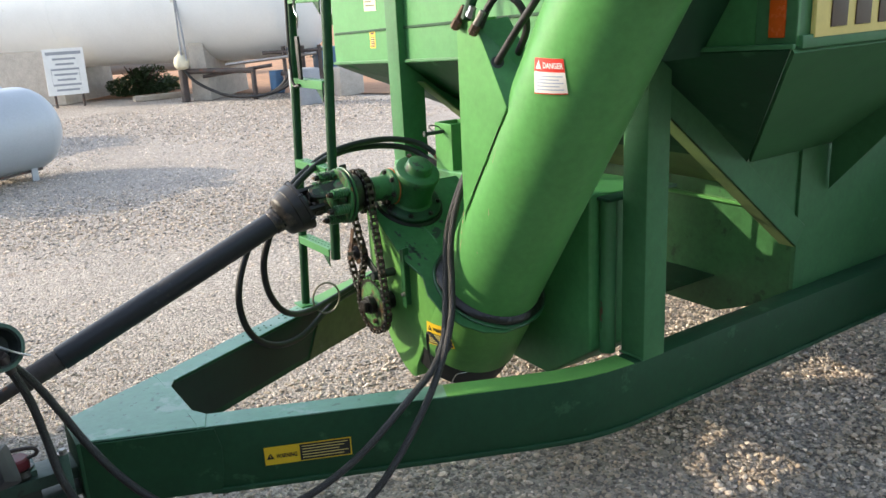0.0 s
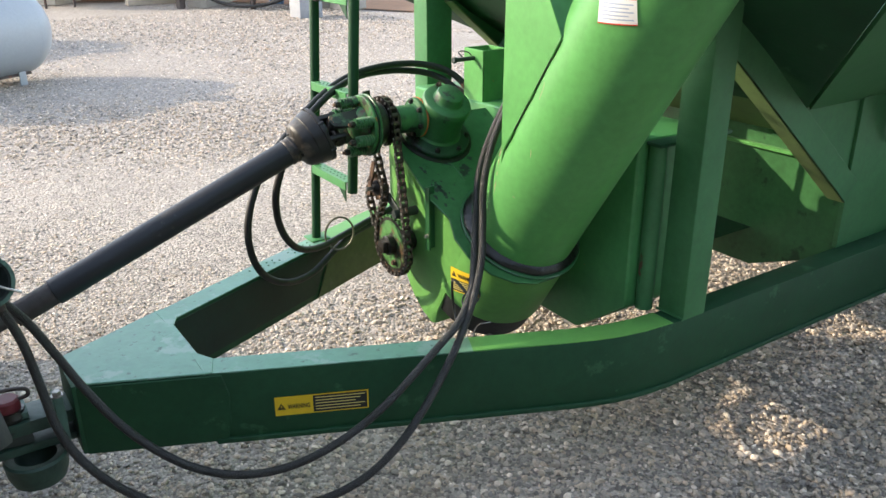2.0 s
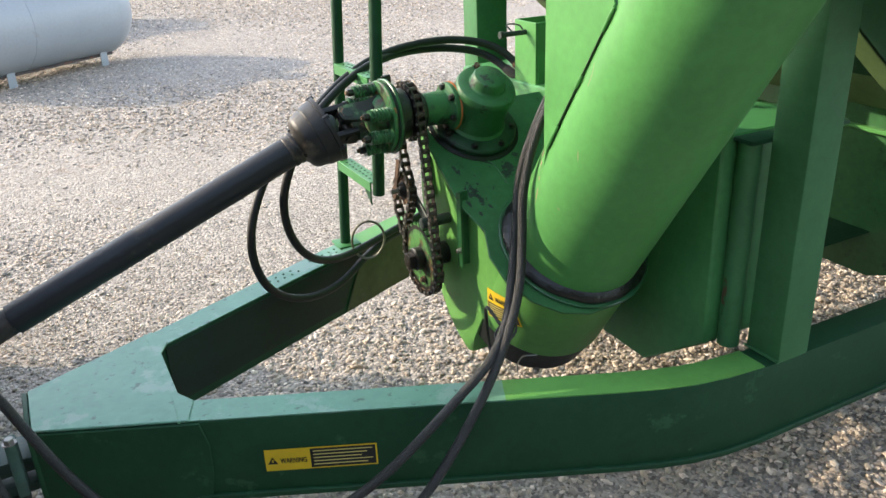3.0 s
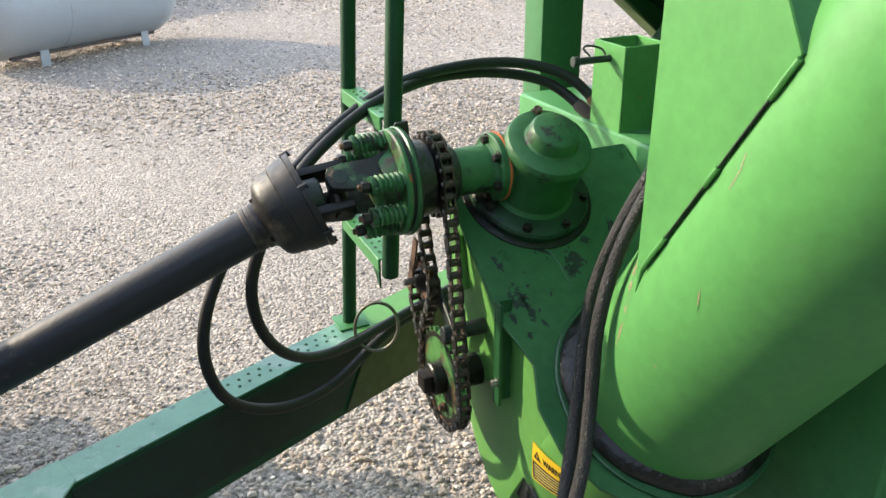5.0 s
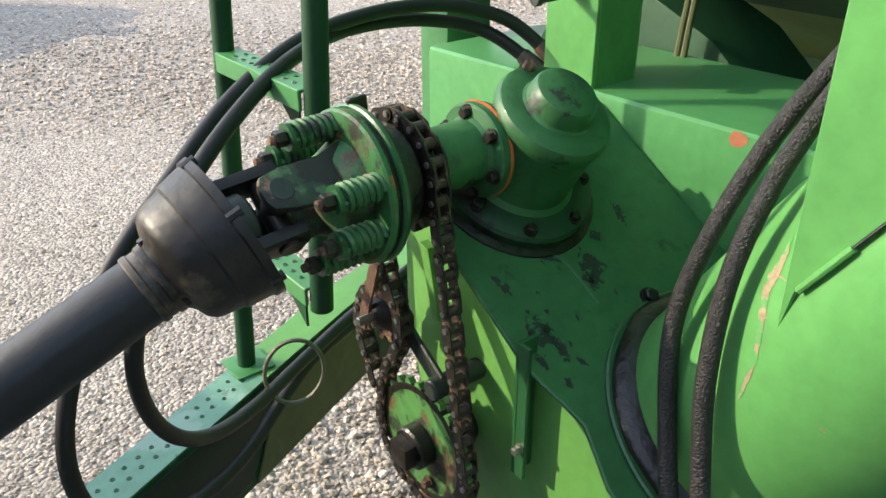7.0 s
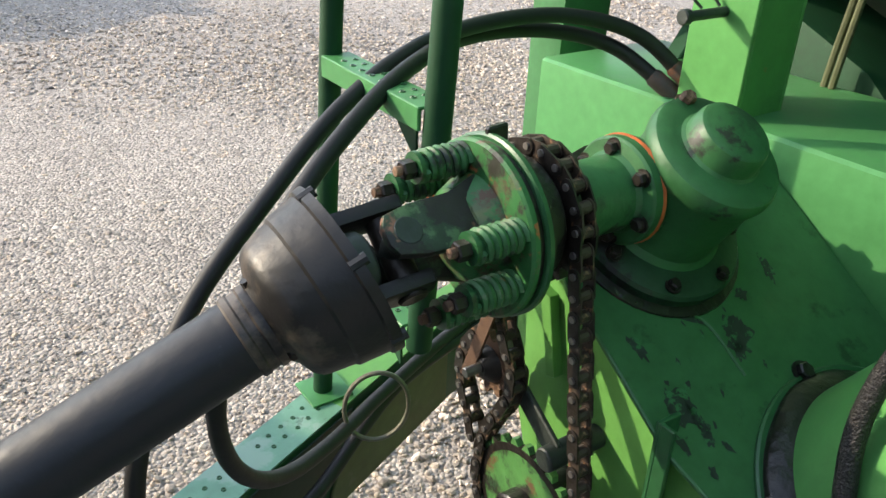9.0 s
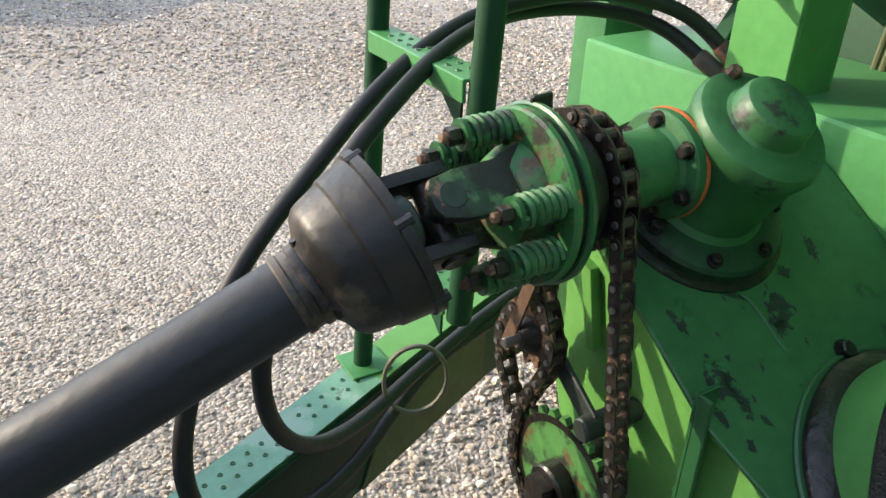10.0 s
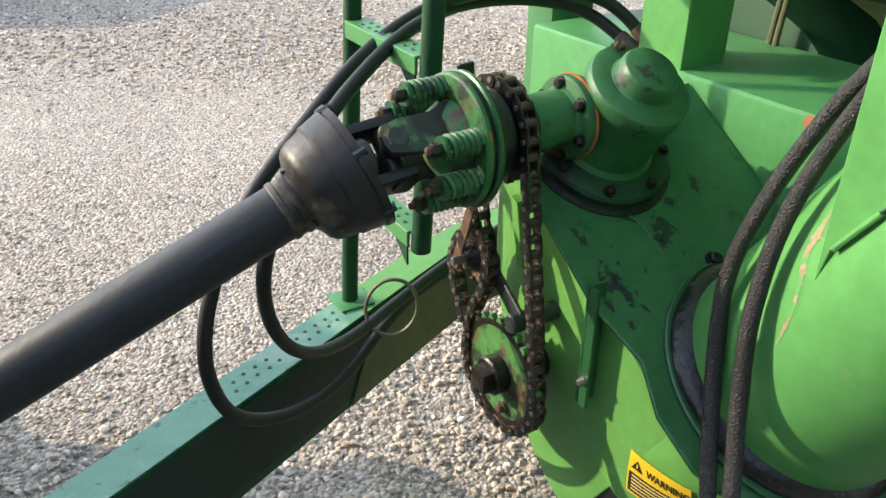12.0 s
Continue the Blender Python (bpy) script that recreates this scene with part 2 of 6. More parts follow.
def smooth_path(pts, n=10):
    """Points along a Catmull-Rom curve through pts."""
    p = [Vector(a) for a in pts]
    p = [p[0] * 2 - p[1]] + p + [p[-1] * 2 - p[-2]]
    out = []
    for i in range(1, len(p) - 2):
        a, b, c, d = p[i - 1:i + 3]
        for k in range(n):
            t = k / n
            out.append(0.5 * (2 * b + (c - a) * t + (2 * a - 5 * b + 4 * c - d) * t * t + (3 * b - a - 3 * c + d) * t ** 3))
    out.append(p[-2])
    return out


def sweep(pts, r, seg=10, bm=None, closed=False):
    """A round cord along points."""
    bm = bm or bmesh.new()
    pts = [Vector(p) for p in pts]
    k = len(pts)
    up = None
    rings = []
    for i, p in enumerate(pts):
        if closed:
            d = pts[(i + 1) % k] - pts[i - 1]
        else:
            d = pts[min(i + 1, k - 1)] - pts[max(i - 1, 0)]
        d.normalize()
        if up is None:
            _, up, _ = axes(d)
        up = (up - d * up.dot(d)).normalized()
        w = d.cross(up)
        rings.append([bm.verts.new(p + (up * math.cos(2 * math.pi * j / seg) + w * math.sin(2 * math.pi * j / seg)) * r) for j in range(seg)])
    m = k if closed else k - 1
    for i in range(m):
        a, b = rings[i], rings[(i + 1) % k]
        for j in range(seg):
            bm.faces.new((a[j], b[j], b[(j + 1) % seg], a[(j + 1) % seg]))
    if not closed:
        bm.faces.new(rings[0])
        bm.faces.new(rings[-1])
    return bm


def hexbolt(c, d, r=0.011, h=0.009, bm=None):
    """A hexagon bolt head with its washer."""
    bm = lathe(c, d, [(0, r * 1.35), (0.0025, r * 1.35), (0.0025, r)], 14, bm)
    return lathe(Vector(c) + Vector(d).normalized() * 0.0025, d, [(0, r), (h * 0.8, r), (h, r * 0.8)], 6, bm)


# ---- ground ----
def ground_material():
    m = material("crushed_limestone", (0.375, 0.327, 0.281), 0.9, vary=0.16, scale=0.7, fine=9.0, bump=0, spots=(((0.33, 0.275, 0.215), 0.16, 0.6), ((0.31, 0.225, 0.155), 0.12, 1.3)))
    nt = m.node_tree
    n, ln = nt.nodes, nt.links
    b = n["Principled BSDF"]
    src = b.inputs["Base Color"].links[0].from_socket
    tc = n.new("ShaderNodeTexCoord")
    vo = n.new("ShaderNodeTexVoronoi")
    vo.inputs["Scale"].default_value = 75.0
    ln.new(tc.outputs["Object"], vo.inputs["Vector"])
    sep = n.new("ShaderNodeSeparateColor")
    ln.new(vo.outputs["Color"], sep.inputs[0])
    mr = n.new("ShaderNodeMapRange")
    mr.inputs["To Min"].default_value = 0.5
    mr.inputs["To Max"].default_value = 1.4
    ln.new(sep.outputs[0], mr.inputs["Value"])
    sc = n.new("ShaderNodeVectorMath")
    sc.operation = 'SCALE'
    ln.new(src, sc.inputs[0])
    ln.new(mr.outputs["Result"], sc.inputs["Scale"])
    ln.new(sc.outputs[0], b.inputs["Base Color"])
    bp = n.new("ShaderNodeBump")
    bp.inputs["Strength"].default_value = 0.7
    bp.inputs["Distance"].default_value = 0.013
    inv = n.new("ShaderNodeMath")
    inv.operation = 'MULTIPLY_ADD'
    inv.inputs[1].default_value = -1.0
    inv.inputs[2].default_value = 1.0
    ln.new(vo.outputs["Distance"], inv.inputs[0])
    ln.new(inv.outputs[0], bp.inputs["Height"])
    ln.new(bp.outputs["Normal"], b.inputs["Normal"])
    return m


M_GROUND = ground_material()


def build_ground():
    bm = bmesh.new()
    xs = [-400, -60, -15] + [-8 + 0.5 * i for i in range(65)] + [35, 80, 400]
    ys = [-400, -60, -15] + [-8 + 0.5 * i for i in range(65)] + [35, 80, 400]
    grid = []
    for x in xs:
        row = []
        for y in ys:
            z = 0.0
            if -8 <= x <= 24 and -8 <= y <= 24:
                z = 0.02 * noise.noise(Vector((x * 0.35, y * 0.35, 0.3)))
            row.append(bm.verts.new((x, y, z)))
        grid.append(row)
    for i in range(len(xs) - 1):
        for j in range(len(ys) - 1):
            bm.faces.new((grid[i][j], grid[i + 1][j], grid[i + 1][j + 1], grid[i][j + 1]))
    solo("ground", bm, M_GROUND, "pale crushed limestone gravel yard, partly in shade", "ground", kind="structure")


build_ground()

# ---- grain cart ----
cart = thing("grain_cart", (2.6, 0, 0), "green painted grain cart with a round unloading auger, parked on gravel", "grain cart")
RAIL_Z0, RAIL_Z1, RAIL_W = 0.447, 0.66, 0.09


def rail_edges(side):
    """The drawbar rail from above: its outer and inner edge."""
    outer = [(0.0, 0.092), (0.318, 0.2383), (0.4, 0.276), (1.0, 0.553), (1.25, 0.668), (1.34, 0.706), (1.42, 0.733), (1.51, 0.752), (1.62, 0.762), (3.2, 0.775), (5.2, 0.78)]
    inner = []
    for i, p in enumerate(outer):
        a, b = outer[max(i - 1, 0)], outer[min(i + 1, len(outer) - 1)]
        dx, dy = b[0] - a[0], b[1] - a[1]
        k = math.hypot(dx, dy)
        inner.append((p[0] + dy / k * RAIL_W, p[1] - dx / k * RAIL_W))
    inner[0] = (0.0, 0.004)
    return [(x, side * y) for x, y in outer], [(x, side * y) for x, y in inner]


def dimple_mesh():
    bm = lathe((0, 0, 0), (0, 0, 1), [(0, 0.0046), (0.0016, 0.0038), (0.0016, 0.0026), (0.0003, 0.0018), (0.0003, 0)], 10)
    me = bpy.data.meshes.new("tread_dimple")
    bmesh.ops.recalc_face_normals(bm, faces=bm.faces)
    bm.to_mesh(me)
    bm.free()
    me.materials.append(M_GREEN_OILY)
    return me


DIMPLE = dimple_mesh()


def dimple(at, parent):
    """One punched tread dimple."""
    ob = new("tread_dimple", DIMPLE)
    ob.parent = parent
    ob.matrix_parent_inverse = Matrix.Translation(-parent.location) if parent.type == 'EMPTY' else Matrix.Identity(4)
    ob.matrix_basis = Matrix.Translation(at)


def tongue():
    for side in (-1, 1):
        out, inn = rail_edges(side)
        poly = [(x, y, RAIL_Z0) for x, y in out + inn[::-1]]
        # Rail sides and flanges take the shade-darkened green; tops get lighter strips.
        part("tongue_rail", prism(poly, (0, 0, RAIL_Z1 - RAIL_Z0), 0.006, 2), M_GREEN_OLD_SHADED, cart, "square steel drawbar rail in worn green paint, darkened for shade")
        # Light put into colour: teal where only sky reaches, bright green where sun falls.
        for i0, i1, mat in ((1, 4, M_GREEN_SKYLIT), (3, 9, M_GREEN_BOOT)):
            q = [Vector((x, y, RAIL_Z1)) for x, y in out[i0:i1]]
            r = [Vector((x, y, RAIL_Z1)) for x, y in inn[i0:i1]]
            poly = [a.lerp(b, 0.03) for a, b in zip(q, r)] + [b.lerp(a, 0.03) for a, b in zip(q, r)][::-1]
            part("rail_top", prism(poly, (0, 0, 0.003)), mat, cart, "dusty green top face, tinted pale teal for skylight" if i0 == 1 else "green top face with rubbed edges, coloured bright for sunlight")
        # lower flange beyond the bend
        lip = [(x, y + side * 0.010, RAIL_Z0 - 0.012) for x, y in out[1:]] + [(x, y - side * 0.03, RAIL_Z0 - 0.012) for x, y in out[1:]][::-1]
        part("lower_flange", prism(lip, (0, 0, 0.016), 0.002, 1), M_GREEN_OLD_SHADED, cart)
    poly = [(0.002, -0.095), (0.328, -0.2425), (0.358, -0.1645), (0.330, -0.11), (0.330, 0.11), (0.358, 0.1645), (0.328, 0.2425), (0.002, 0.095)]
    part("apex_plate", prism([(x, y, RAIL_Z1) for x, y in poly], (0, 0, 0.007), 0.002, 1), M_GREEN_SKYLIT, cart, "dusty green top plate with scuffed paint, tinted pale for skylight")
    part("nose_plate", box(-0.012, 0.0, -0.098, 0.098, RAIL_Z0, RAIL_Z1 + 0.004, 0.003), M_GREEN_OLD_SHADED, cart)
    for s in (-1, 1):
        d = Vector((0.4, s * 0.184, 0)).normalized()
        nrm = Vector((-abs(d.y), s * abs(d.x), 0)).normalized()
        a = Vector((0.0, s * 0.092, RAIL_Z0 - 0.004))
        b = a + d * 0.385
        up = Vector((0, 0, RAIL_Z1 - RAIL_Z0 + 0.002))
        side_plate = [a, b, b + d * 0.012 + up * 0.3, b + d * 0.016 + up * 0.7, b + up, a + up]
        part("doubler_plate", prism(side_plate, nrm * 0.006, 0.002, 1), M_GREEN_OLD_SHADED, cart)
        # weld along the apex plate's rear edge
        part("weld_bead", sweep([(0.314, s * 0.12, RAIL_Z1 + 0.004), (0.312, s * 0.19, RAIL_Z1 + 0.005), (0.308, s * 0.236, RAIL_Z1 + 0.004)], 0.004, 6), M_GREEN_SKYLIT, cart)
    # boxing plate inside the far rail
    d = Vector((0.4, 0.184, 0)).normalized()
    n = Vector((d.y, -d.x, 0))
    base = Vector((0.0, 0.092, 0)) + n * (RAIL_W + 0.001)
    p = [base + d * 1.03 + Vector((0, 0, 0.455)), base + d * 1.45 + Vector((0, 0, 0.455)), base + d * 1.45 + Vector((0, 0, 0.645)), base + d * 1.13 + Vector((0, 0, 0.645))]
    part("boxing_plate", prism(p, n * 0.006, 0.002, 1), M_OLIVE, cart, "dusty olive-green boxing plate")
    # Thin dark sheet laid over the inner face as its painted shade.
    shade_quad = [base + d * 0.34 + Vector((0, 0, 0.475)), base + d * 1.02 + Vector((0, 0, 0.475)), base + d * 1.12 + Vector((0, 0, 0.652)), base + d * 0.34 + Vector((0, 0, 0.652))]
    part("inner_web_shade", prism(shade_quad, n * 0.003), M_WEB_SHADE, cart, "dark sheet painting the shade on the rail's inner web")
    # punched tread dimples on the far rail
    for i in range(12):
        for j in range(2):
            if i not in (5, 6):
                dimple(Vector((0.0, 0.092, RAIL_Z1 + 0.003)) + d * (0.74 + 0.029 * (i + 0.5 * j)) + n * (0.030 + 0.024 * j + 0.002 * math.sin(i * 2.1 + j)), cart)


def posts():
    for s in (-1, 1):
        y0, y1 = (-0.7645, -0.66) if s < 0 else (0.69, 0.79)
        part("post", box(1.66, 1.765 if s < 0 else 1.79, y0, y1, RAIL_Z1 - 0.004, 2.9, 0.008), M_GREEN_MID, cart, "square green steel post")
        part("post_foot_weld", sweep([(1.657, y0 - 0.002, RAIL_Z1 + 0.004), (1.657, y1 + 0.002, RAIL_Z1 + 0.004)], 0.004, 6), M_GREEN_MID, cart)


def hopper():
    part("hopper_front", box(1.70, 1.71, -1.22, 1.38, 1.655, 3.1, 0), M_GREEN_BOX, cart, "green sheet-steel hopper wall with folded seams")
    for z in (1.80, 2.12):
        part("seam", box(1.694, 1.70, -0.55, 1.36, z - 0.008, z + 0.004, 0.002, 1), M_GREEN_OLD_SHADED, cart)
    part("corner_trim", box(1.695, 1.70, -1.221, -1.10, 1.66, 3.0, 0.002, 1), M_GREEN_MID, cart)
    part("lower_lip", box(1.684, 1.70, -1.22, 1.38, 1.647, 1.660, 0.003, 2), M_GREEN_MID, cart)
    for s in (-1, 1):
        y0, y1 = (-1.22, -1.21) if s < 0 else (1.37, 1.38)
        part("hopper_side", box(1.71, 5.6, y0, y1, 1.655, 3.1, 0), M_GREEN_MID, cart)
        part("side_lip", box(1.71, 5.6, y0 - 0.012, y1 + 0.012, 1.645, 1.68, 0.004, 2), M_GREEN_MID, cart)
    part("hopper_back", box(5.6, 5.61, -1.22, 1.38, 1.655, 3.1, 0), M_GREEN_OLD_SHADED, cart)
    # Underside slope in the darker green, so its shade is partly in the colour.
    part("front_slope", prism([(1.70, -1.21, 1.695), (1.70, 1.37, 1.587), (2.30, 0.676, 1.245), (2.30, -0.676, 1.245)], (-0.01, 0, -0.012), 0), M_GREEN_OLD_SHADED, cart)
    # Bounced ground light is in this sheet's olive colour, likewise the brace flanges.
    part("trough_slope", prism([(2.30, -0.676, 1.245), (2.30, 0.676, 1.245), (2.70, 0.41, 1.04), (2.70, -0.41, 1.04)], (-0.01, 0, -0.012), 0), M_GREEN_BOUNCE, cart, "sloping green trough sheet, coloured olive for light off the ground")
    # Invented block hidden behind the tube, widening its shadow on the hopper wall.
    part("tube_shadow_block", prism([(1.52, y, z) for y, z in ((-0.66, 1.66), (-0.92, 1.66), (-1.14, 2.02), (-1.14, 2.5), (-0.88, 2.5), (-0.88, 2.02))], (0.178, 0, 0), 0.004), M_GREEN_OLD_SHADED, cart)
    for s in (-1, 1):
        part("side_slope", prism([(1.69, s * 1.215, 1.637 - s * 0.051), (5.6, s * 1.215, 1.637 - s * 0.051), (5.6, s * 0.676, 1.245), (2.30, s * 0.676, 1.245)], (0, s * 0.008, -0.012), 0), M_GREEN_MID, cart)
        y0, y1 = (-0.69, -0.67) if s < 0 else (0.67, 0.69)
        part("side_sheet", box(2.62, 5.6, y0, y1, RAIL_Z1, 1.24, 0.003), M_GREEN_MID, cart)
        part("gusset", prism([(2.28, s * 0.672, 1.235), (2.64, s * 0.672, 1.235), (2.64, s * 0.672, 0.84)], (0, s * 0.005, 0), 0), M_GREEN_MID, cart)
        part("slope_stiffener", prism([(2.80, s * 0.70, 1.26), (2.80, s * 1.19, 1.62), (2.80, s * 0.70, 1.05)], (0.012, 0, 0), 0.001, 1), M_GREEN_MID, cart)
        a, b = Vector((1.78, s * 0.705, 1.552)), Vector((2.62, s * 0.705, 0.89))
        d = (b - a).normalized()
        nrm = Vector((-d.z, 0, d.x)) * 0.05
        part("diagonal_brace", prism([a - nrm, b - nrm, b + nrm, a + nrm], (0, s * -0.008, 0), 0.002, 1), M_GREEN_MID, cart)
        part("brace_flange", prism([a - nrm, b - nrm, b - nrm * 0.85, a - nrm * 0.85], (0, s * -0.07, 0), 0.002, 1), M_GREEN_BOUNCE, cart)
    # bulkhead and trough under the hopper
    part("bulkhead", prism([(2.66, -0.668, 0.60), (2.66, -0.30, 0.45), (2.66, 0.30, 0.45), (2.66, 0.668, 0.60), (2.66, 0.668, 1.10), (2.66, 0.40, 1.05), (2.66, -0.40, 1.05), (2.66, -0.668, 1.10)], (0.008, 0, 0), 0), M_GREEN_PLATE, cart, "bright green bulkhead sheet")
    part("bulkhead_lip", box(2.635, 2.66, -0.60, 0.60, 0.962, 0.978, 0.003, 1), M_GREEN, cart)
    # Added block hidden behind the cross box, there to cast shadow on the bulkhead.
    part("bulkhead_shadow_block", prism([(1.93, y, z) for y, z in ((0.42, 1.32), (0.19, 1.225), (0.01, 1.077), (-0.15, 0.95), (-0.15, 0.62), (0.42, 0.62))], (0.24, 0, 0), 0.006), M_GREEN_OLD_SHADED, cart)
    part("trough_belly", prism([(1.905, -0.30, 0.62), (1.905, 0.0, 0.50), (1.905, 0.30, 0.62)], (0.75, 0, 0), 0.01), M_GREEN_OLD_SHADED, cart)
    part("rear_axle", rod((4.1, -1.0, 0.62), (4.1, 1.0, 0.62), 0.06, 20), M_GREEN_OLD_SHADED, cart)
    for s in (-1, 1):
        w = part("wheel", lathe((4.1, s * 1.0, 0.66), (0, s, 0), [(-0.02, 0.30), (0.0, 0.56), (0.04, 0.64), (0.10, 0.66), (0.34, 0.66), (0.40, 0.64), (0.44, 0.56), (0.42, 0.32)], 40), M_RUBBER, cart, "black ribbed cart tyre")
        part("rim", lathe((4.1, s * 1.0, 0.66), (0, s, 0), [(0.05, 0.31), (0.30, 0.31), (0.28, 0.12), (0.22, 0.10), (0.22, 0)], 32), M_YELLOW, w)


def chip_patch(x, y, z, ry, rz):
    """A ragged chip of lost paint on an upright face."""
    bm = bmesh.new()
    ring = []
    for i in range(18):
        a = 2 * math.pi * i / 18
        r = 1 + 0.5 * noise.noise(Vector((math.cos(a) * 2.1, math.sin(a) * 2.1, 4.2)))
        ring.append(bm.verts.new((x, y + ry * r * math.cos(a), z + rz * r * math.sin(a))))
    bm.faces.new(ring)
    return bm


def cross_box():
    face = [(0.65, 0.52), (0.65, 1.187), (-0.60, 1.214), (-0.60, 0.66), (-0.38, 0.5)]
    part("cross_box", prism([(1.572, y, z) for y, z in face], (0.34, 0, 0), 0.014, 3), M_GREEN_BOX, cart, "green pressed-steel cross box with chipped paint")
    part("paint_chip", chip_patch(1.5715, -0.108, 1.190, 0.016, 0.012), M_CHIP, cart, "bare red primer chip")
    part("corner_pipe", rod((1.632, -0.625, RAIL_Z1), (1.632, -0.625, 1.205), 0.028, 20), M_GREEN_MID, cart, "green corner pipe with a rust patch")
    part("pipe_rust", chip_patch(1.6030, -0.622, 0.80, 0.007, 0.055), M_PATCH, cart, "narrow rust smear")
    part("ledge", box(1.60, 1.93, -0.66, -0.602, 1.20, 1.212, 0.004), M_GREEN_OLD_SHADED, cart)
    # open square pocket with its pin, standing on the box
    x0, x1, y0, y1, z0, z1, w = 1.578, 1.695, 0.188, 0.308, 1.194, 1.385, 0.007
    pocket = part("stand_pocket", box(x0, x0 + w, y0, y1, z0, z1, 0.002, 1), M_GREEN, cart, "open square steel pocket with a pin")
    for b in (box(x1 - w, x1, y0, y1, z0, z1, 0.002, 1), box(x0 + w, x1 - w, y0, y0 + w, z0, z1, 0.002, 1), box(x0 + w, x1 - w, y1 - w, y1, z0, z1, 0.002, 1)):
        part("pocket_wall", b, M_GREEN, pocket)
    part("pin", rod((1.49, 0.245, 1.352), (1.64, 0.245, 1.352), 0.008, 12, 0.002), M_IRON, pocket, "dark steel pin")
    part("pin_head", rod((1.483, 0.245, 1.352), (1.497, 0.245, 1.352), 0.012, 12, 0.002), M_IRON, pocket)
    part("clip", sweep(smooth_path([(1.53, 0.25, 1.36), (1.52, 0.262, 1.375), (1.54, 0.272, 1.378), (1.565, 0.262, 1.372), (1.57, 0.25, 1.36)], 5), 0.0025, 6), M_IRON, pocket)
    # thin lines up the back
    for k in (0, 1):
        part("feed_line", sweep(smooth_path([(1.885, 0.240 - 0.016 * k, 1.185), (1.888, 0.232 - 0.015 * k, 1.30), (1.90, 0.216 - 0.013 * k, 1.50), (1.93, 0.200 - 0.012 * k, 1.60)], 6), 0.0065, 8), M_OLIVE, cart)
    part("far_stay", prism([(1.80, 0.50, 1.19), (1.86, 0.50, 1.19), (2.35, 0.60, 1.66), (2.28, 0.60, 1.66)], (0, 0.04, 0), 0.003, 1), M_GREEN_OLD_SHADED, cart)


# auger boot: sloping top plate, drop housing and the tube that stands square on it
NRM = Vector((0.0, -0.5355, 0.8445))
SLO = Vector((0.0, 0.8445, 0.5355))
TUBE_A = Vector((1.368, -0.308, 0.890))
TD = Vector((0.011, -0.528, 0.849)).normalized()
TR = 0.178
BOOT_A = TUBE_A + Vector((-0.016, 0, 0))
G0 = TUBE_A + SLO * 0.46 + Vector((-0.080, 0, 0)) + NRM * 0.008
SH_Y, SH_Z = 0.058, 1.214


def slope_z(y):
    return TUBE_A.z + 0.634 * (y - TUBE_A.y)


STAINS = ((1.317, -0.066, 0.036, 0.024, 0.5), (1.163, -0.041, 0.011, 0.020, 0.2), (1.171, -0.108, 0.024, 0.030, 0.9), (1.184, -0.125, 0.010, 0.026, 0.4), (1.182, -0.145, 0.009, 0.014, 0.1), (1.162, -0.174, 0.006, 0.010, 0.0), (1.198, -0.093, 0.008, 0.006, 0.3), (1.240, -0.02, 0.05, 0.008, -0.55), (1.36, -0.03, 0.014, 0.010, 0.2), (1.30, -0.085, 0.016, 0.010, 0.9), (1.20, -0.16, 0.006, 0.012, 0.3), (1.43, -0.015, 0.022, 0.012, 1.2), (1.145, -0.14, 0.008, 0.016, 0.2))


def blot(x, y, rx, ry, turn, seed):
    """An irregular oil blot on the sloping plate."""
    bm = bmesh.new()
    ring = []
    for i in range(40):
        a = 2 * math.pi * i / 40
        r = 0.72 * (1 + 0.55 * noise.noise(Vector((math.cos(a) * 1.6 + seed, math.sin(a) * 1.6, 0))) + 0.35 * noise.noise(Vector((math.cos(a) * 5, math.sin(a) * 5 + seed, 0))))
        u, v = rx * r * math.cos(a), ry * r * math.sin(a)
        px, py = x + u * math.cos(turn) - v * math.sin(turn), y + u * math.sin(turn) + v * math.cos(turn)
        ring.append(bm.verts.new(Vector((px, py, slope_z(py))) + NRM * 0.0008))
    bm.faces.new(ring)
    return bm


def scrape(pts, wide, seed):
    """A ragged rubbed streak on the tube, through (along, angle) places."""
    ex = (Vector((-1, 0, 0)) + TD * TD.x).normalized()
    ey = TD.cross(ex)
    path = smooth_path([(a, b, 0) for a, b in pts], 8)
    bm = bmesh.new()
    rows = []
    for i, p in enumerate(path):
        k = i / (len(path) - 1)
        w = wide * (0.25 + math.sin(math.pi * (0.06 + 0.88 * k))) * (1 + 0.9 * noise.noise(Vector((i * 0.6, seed, 0))))
        off = 0.5 * wide * noise.noise(Vector((i * 0.45, seed, 7)))
        rows.append([bm.verts.new(TUBE_A + TD * p.x + (ex * math.cos(g) + ey * math.sin(g)) * (TR + 0.0006)) for g in (p.y + (off - w) / TR, p.y + off / TR, p.y + (off + w) / TR)])
    for a, b in zip(rows, rows[1:]):
        for j in (0, 1):
            bm.faces.new((a[j], a[j + 1], b[j + 1], b[j]))
    return bm


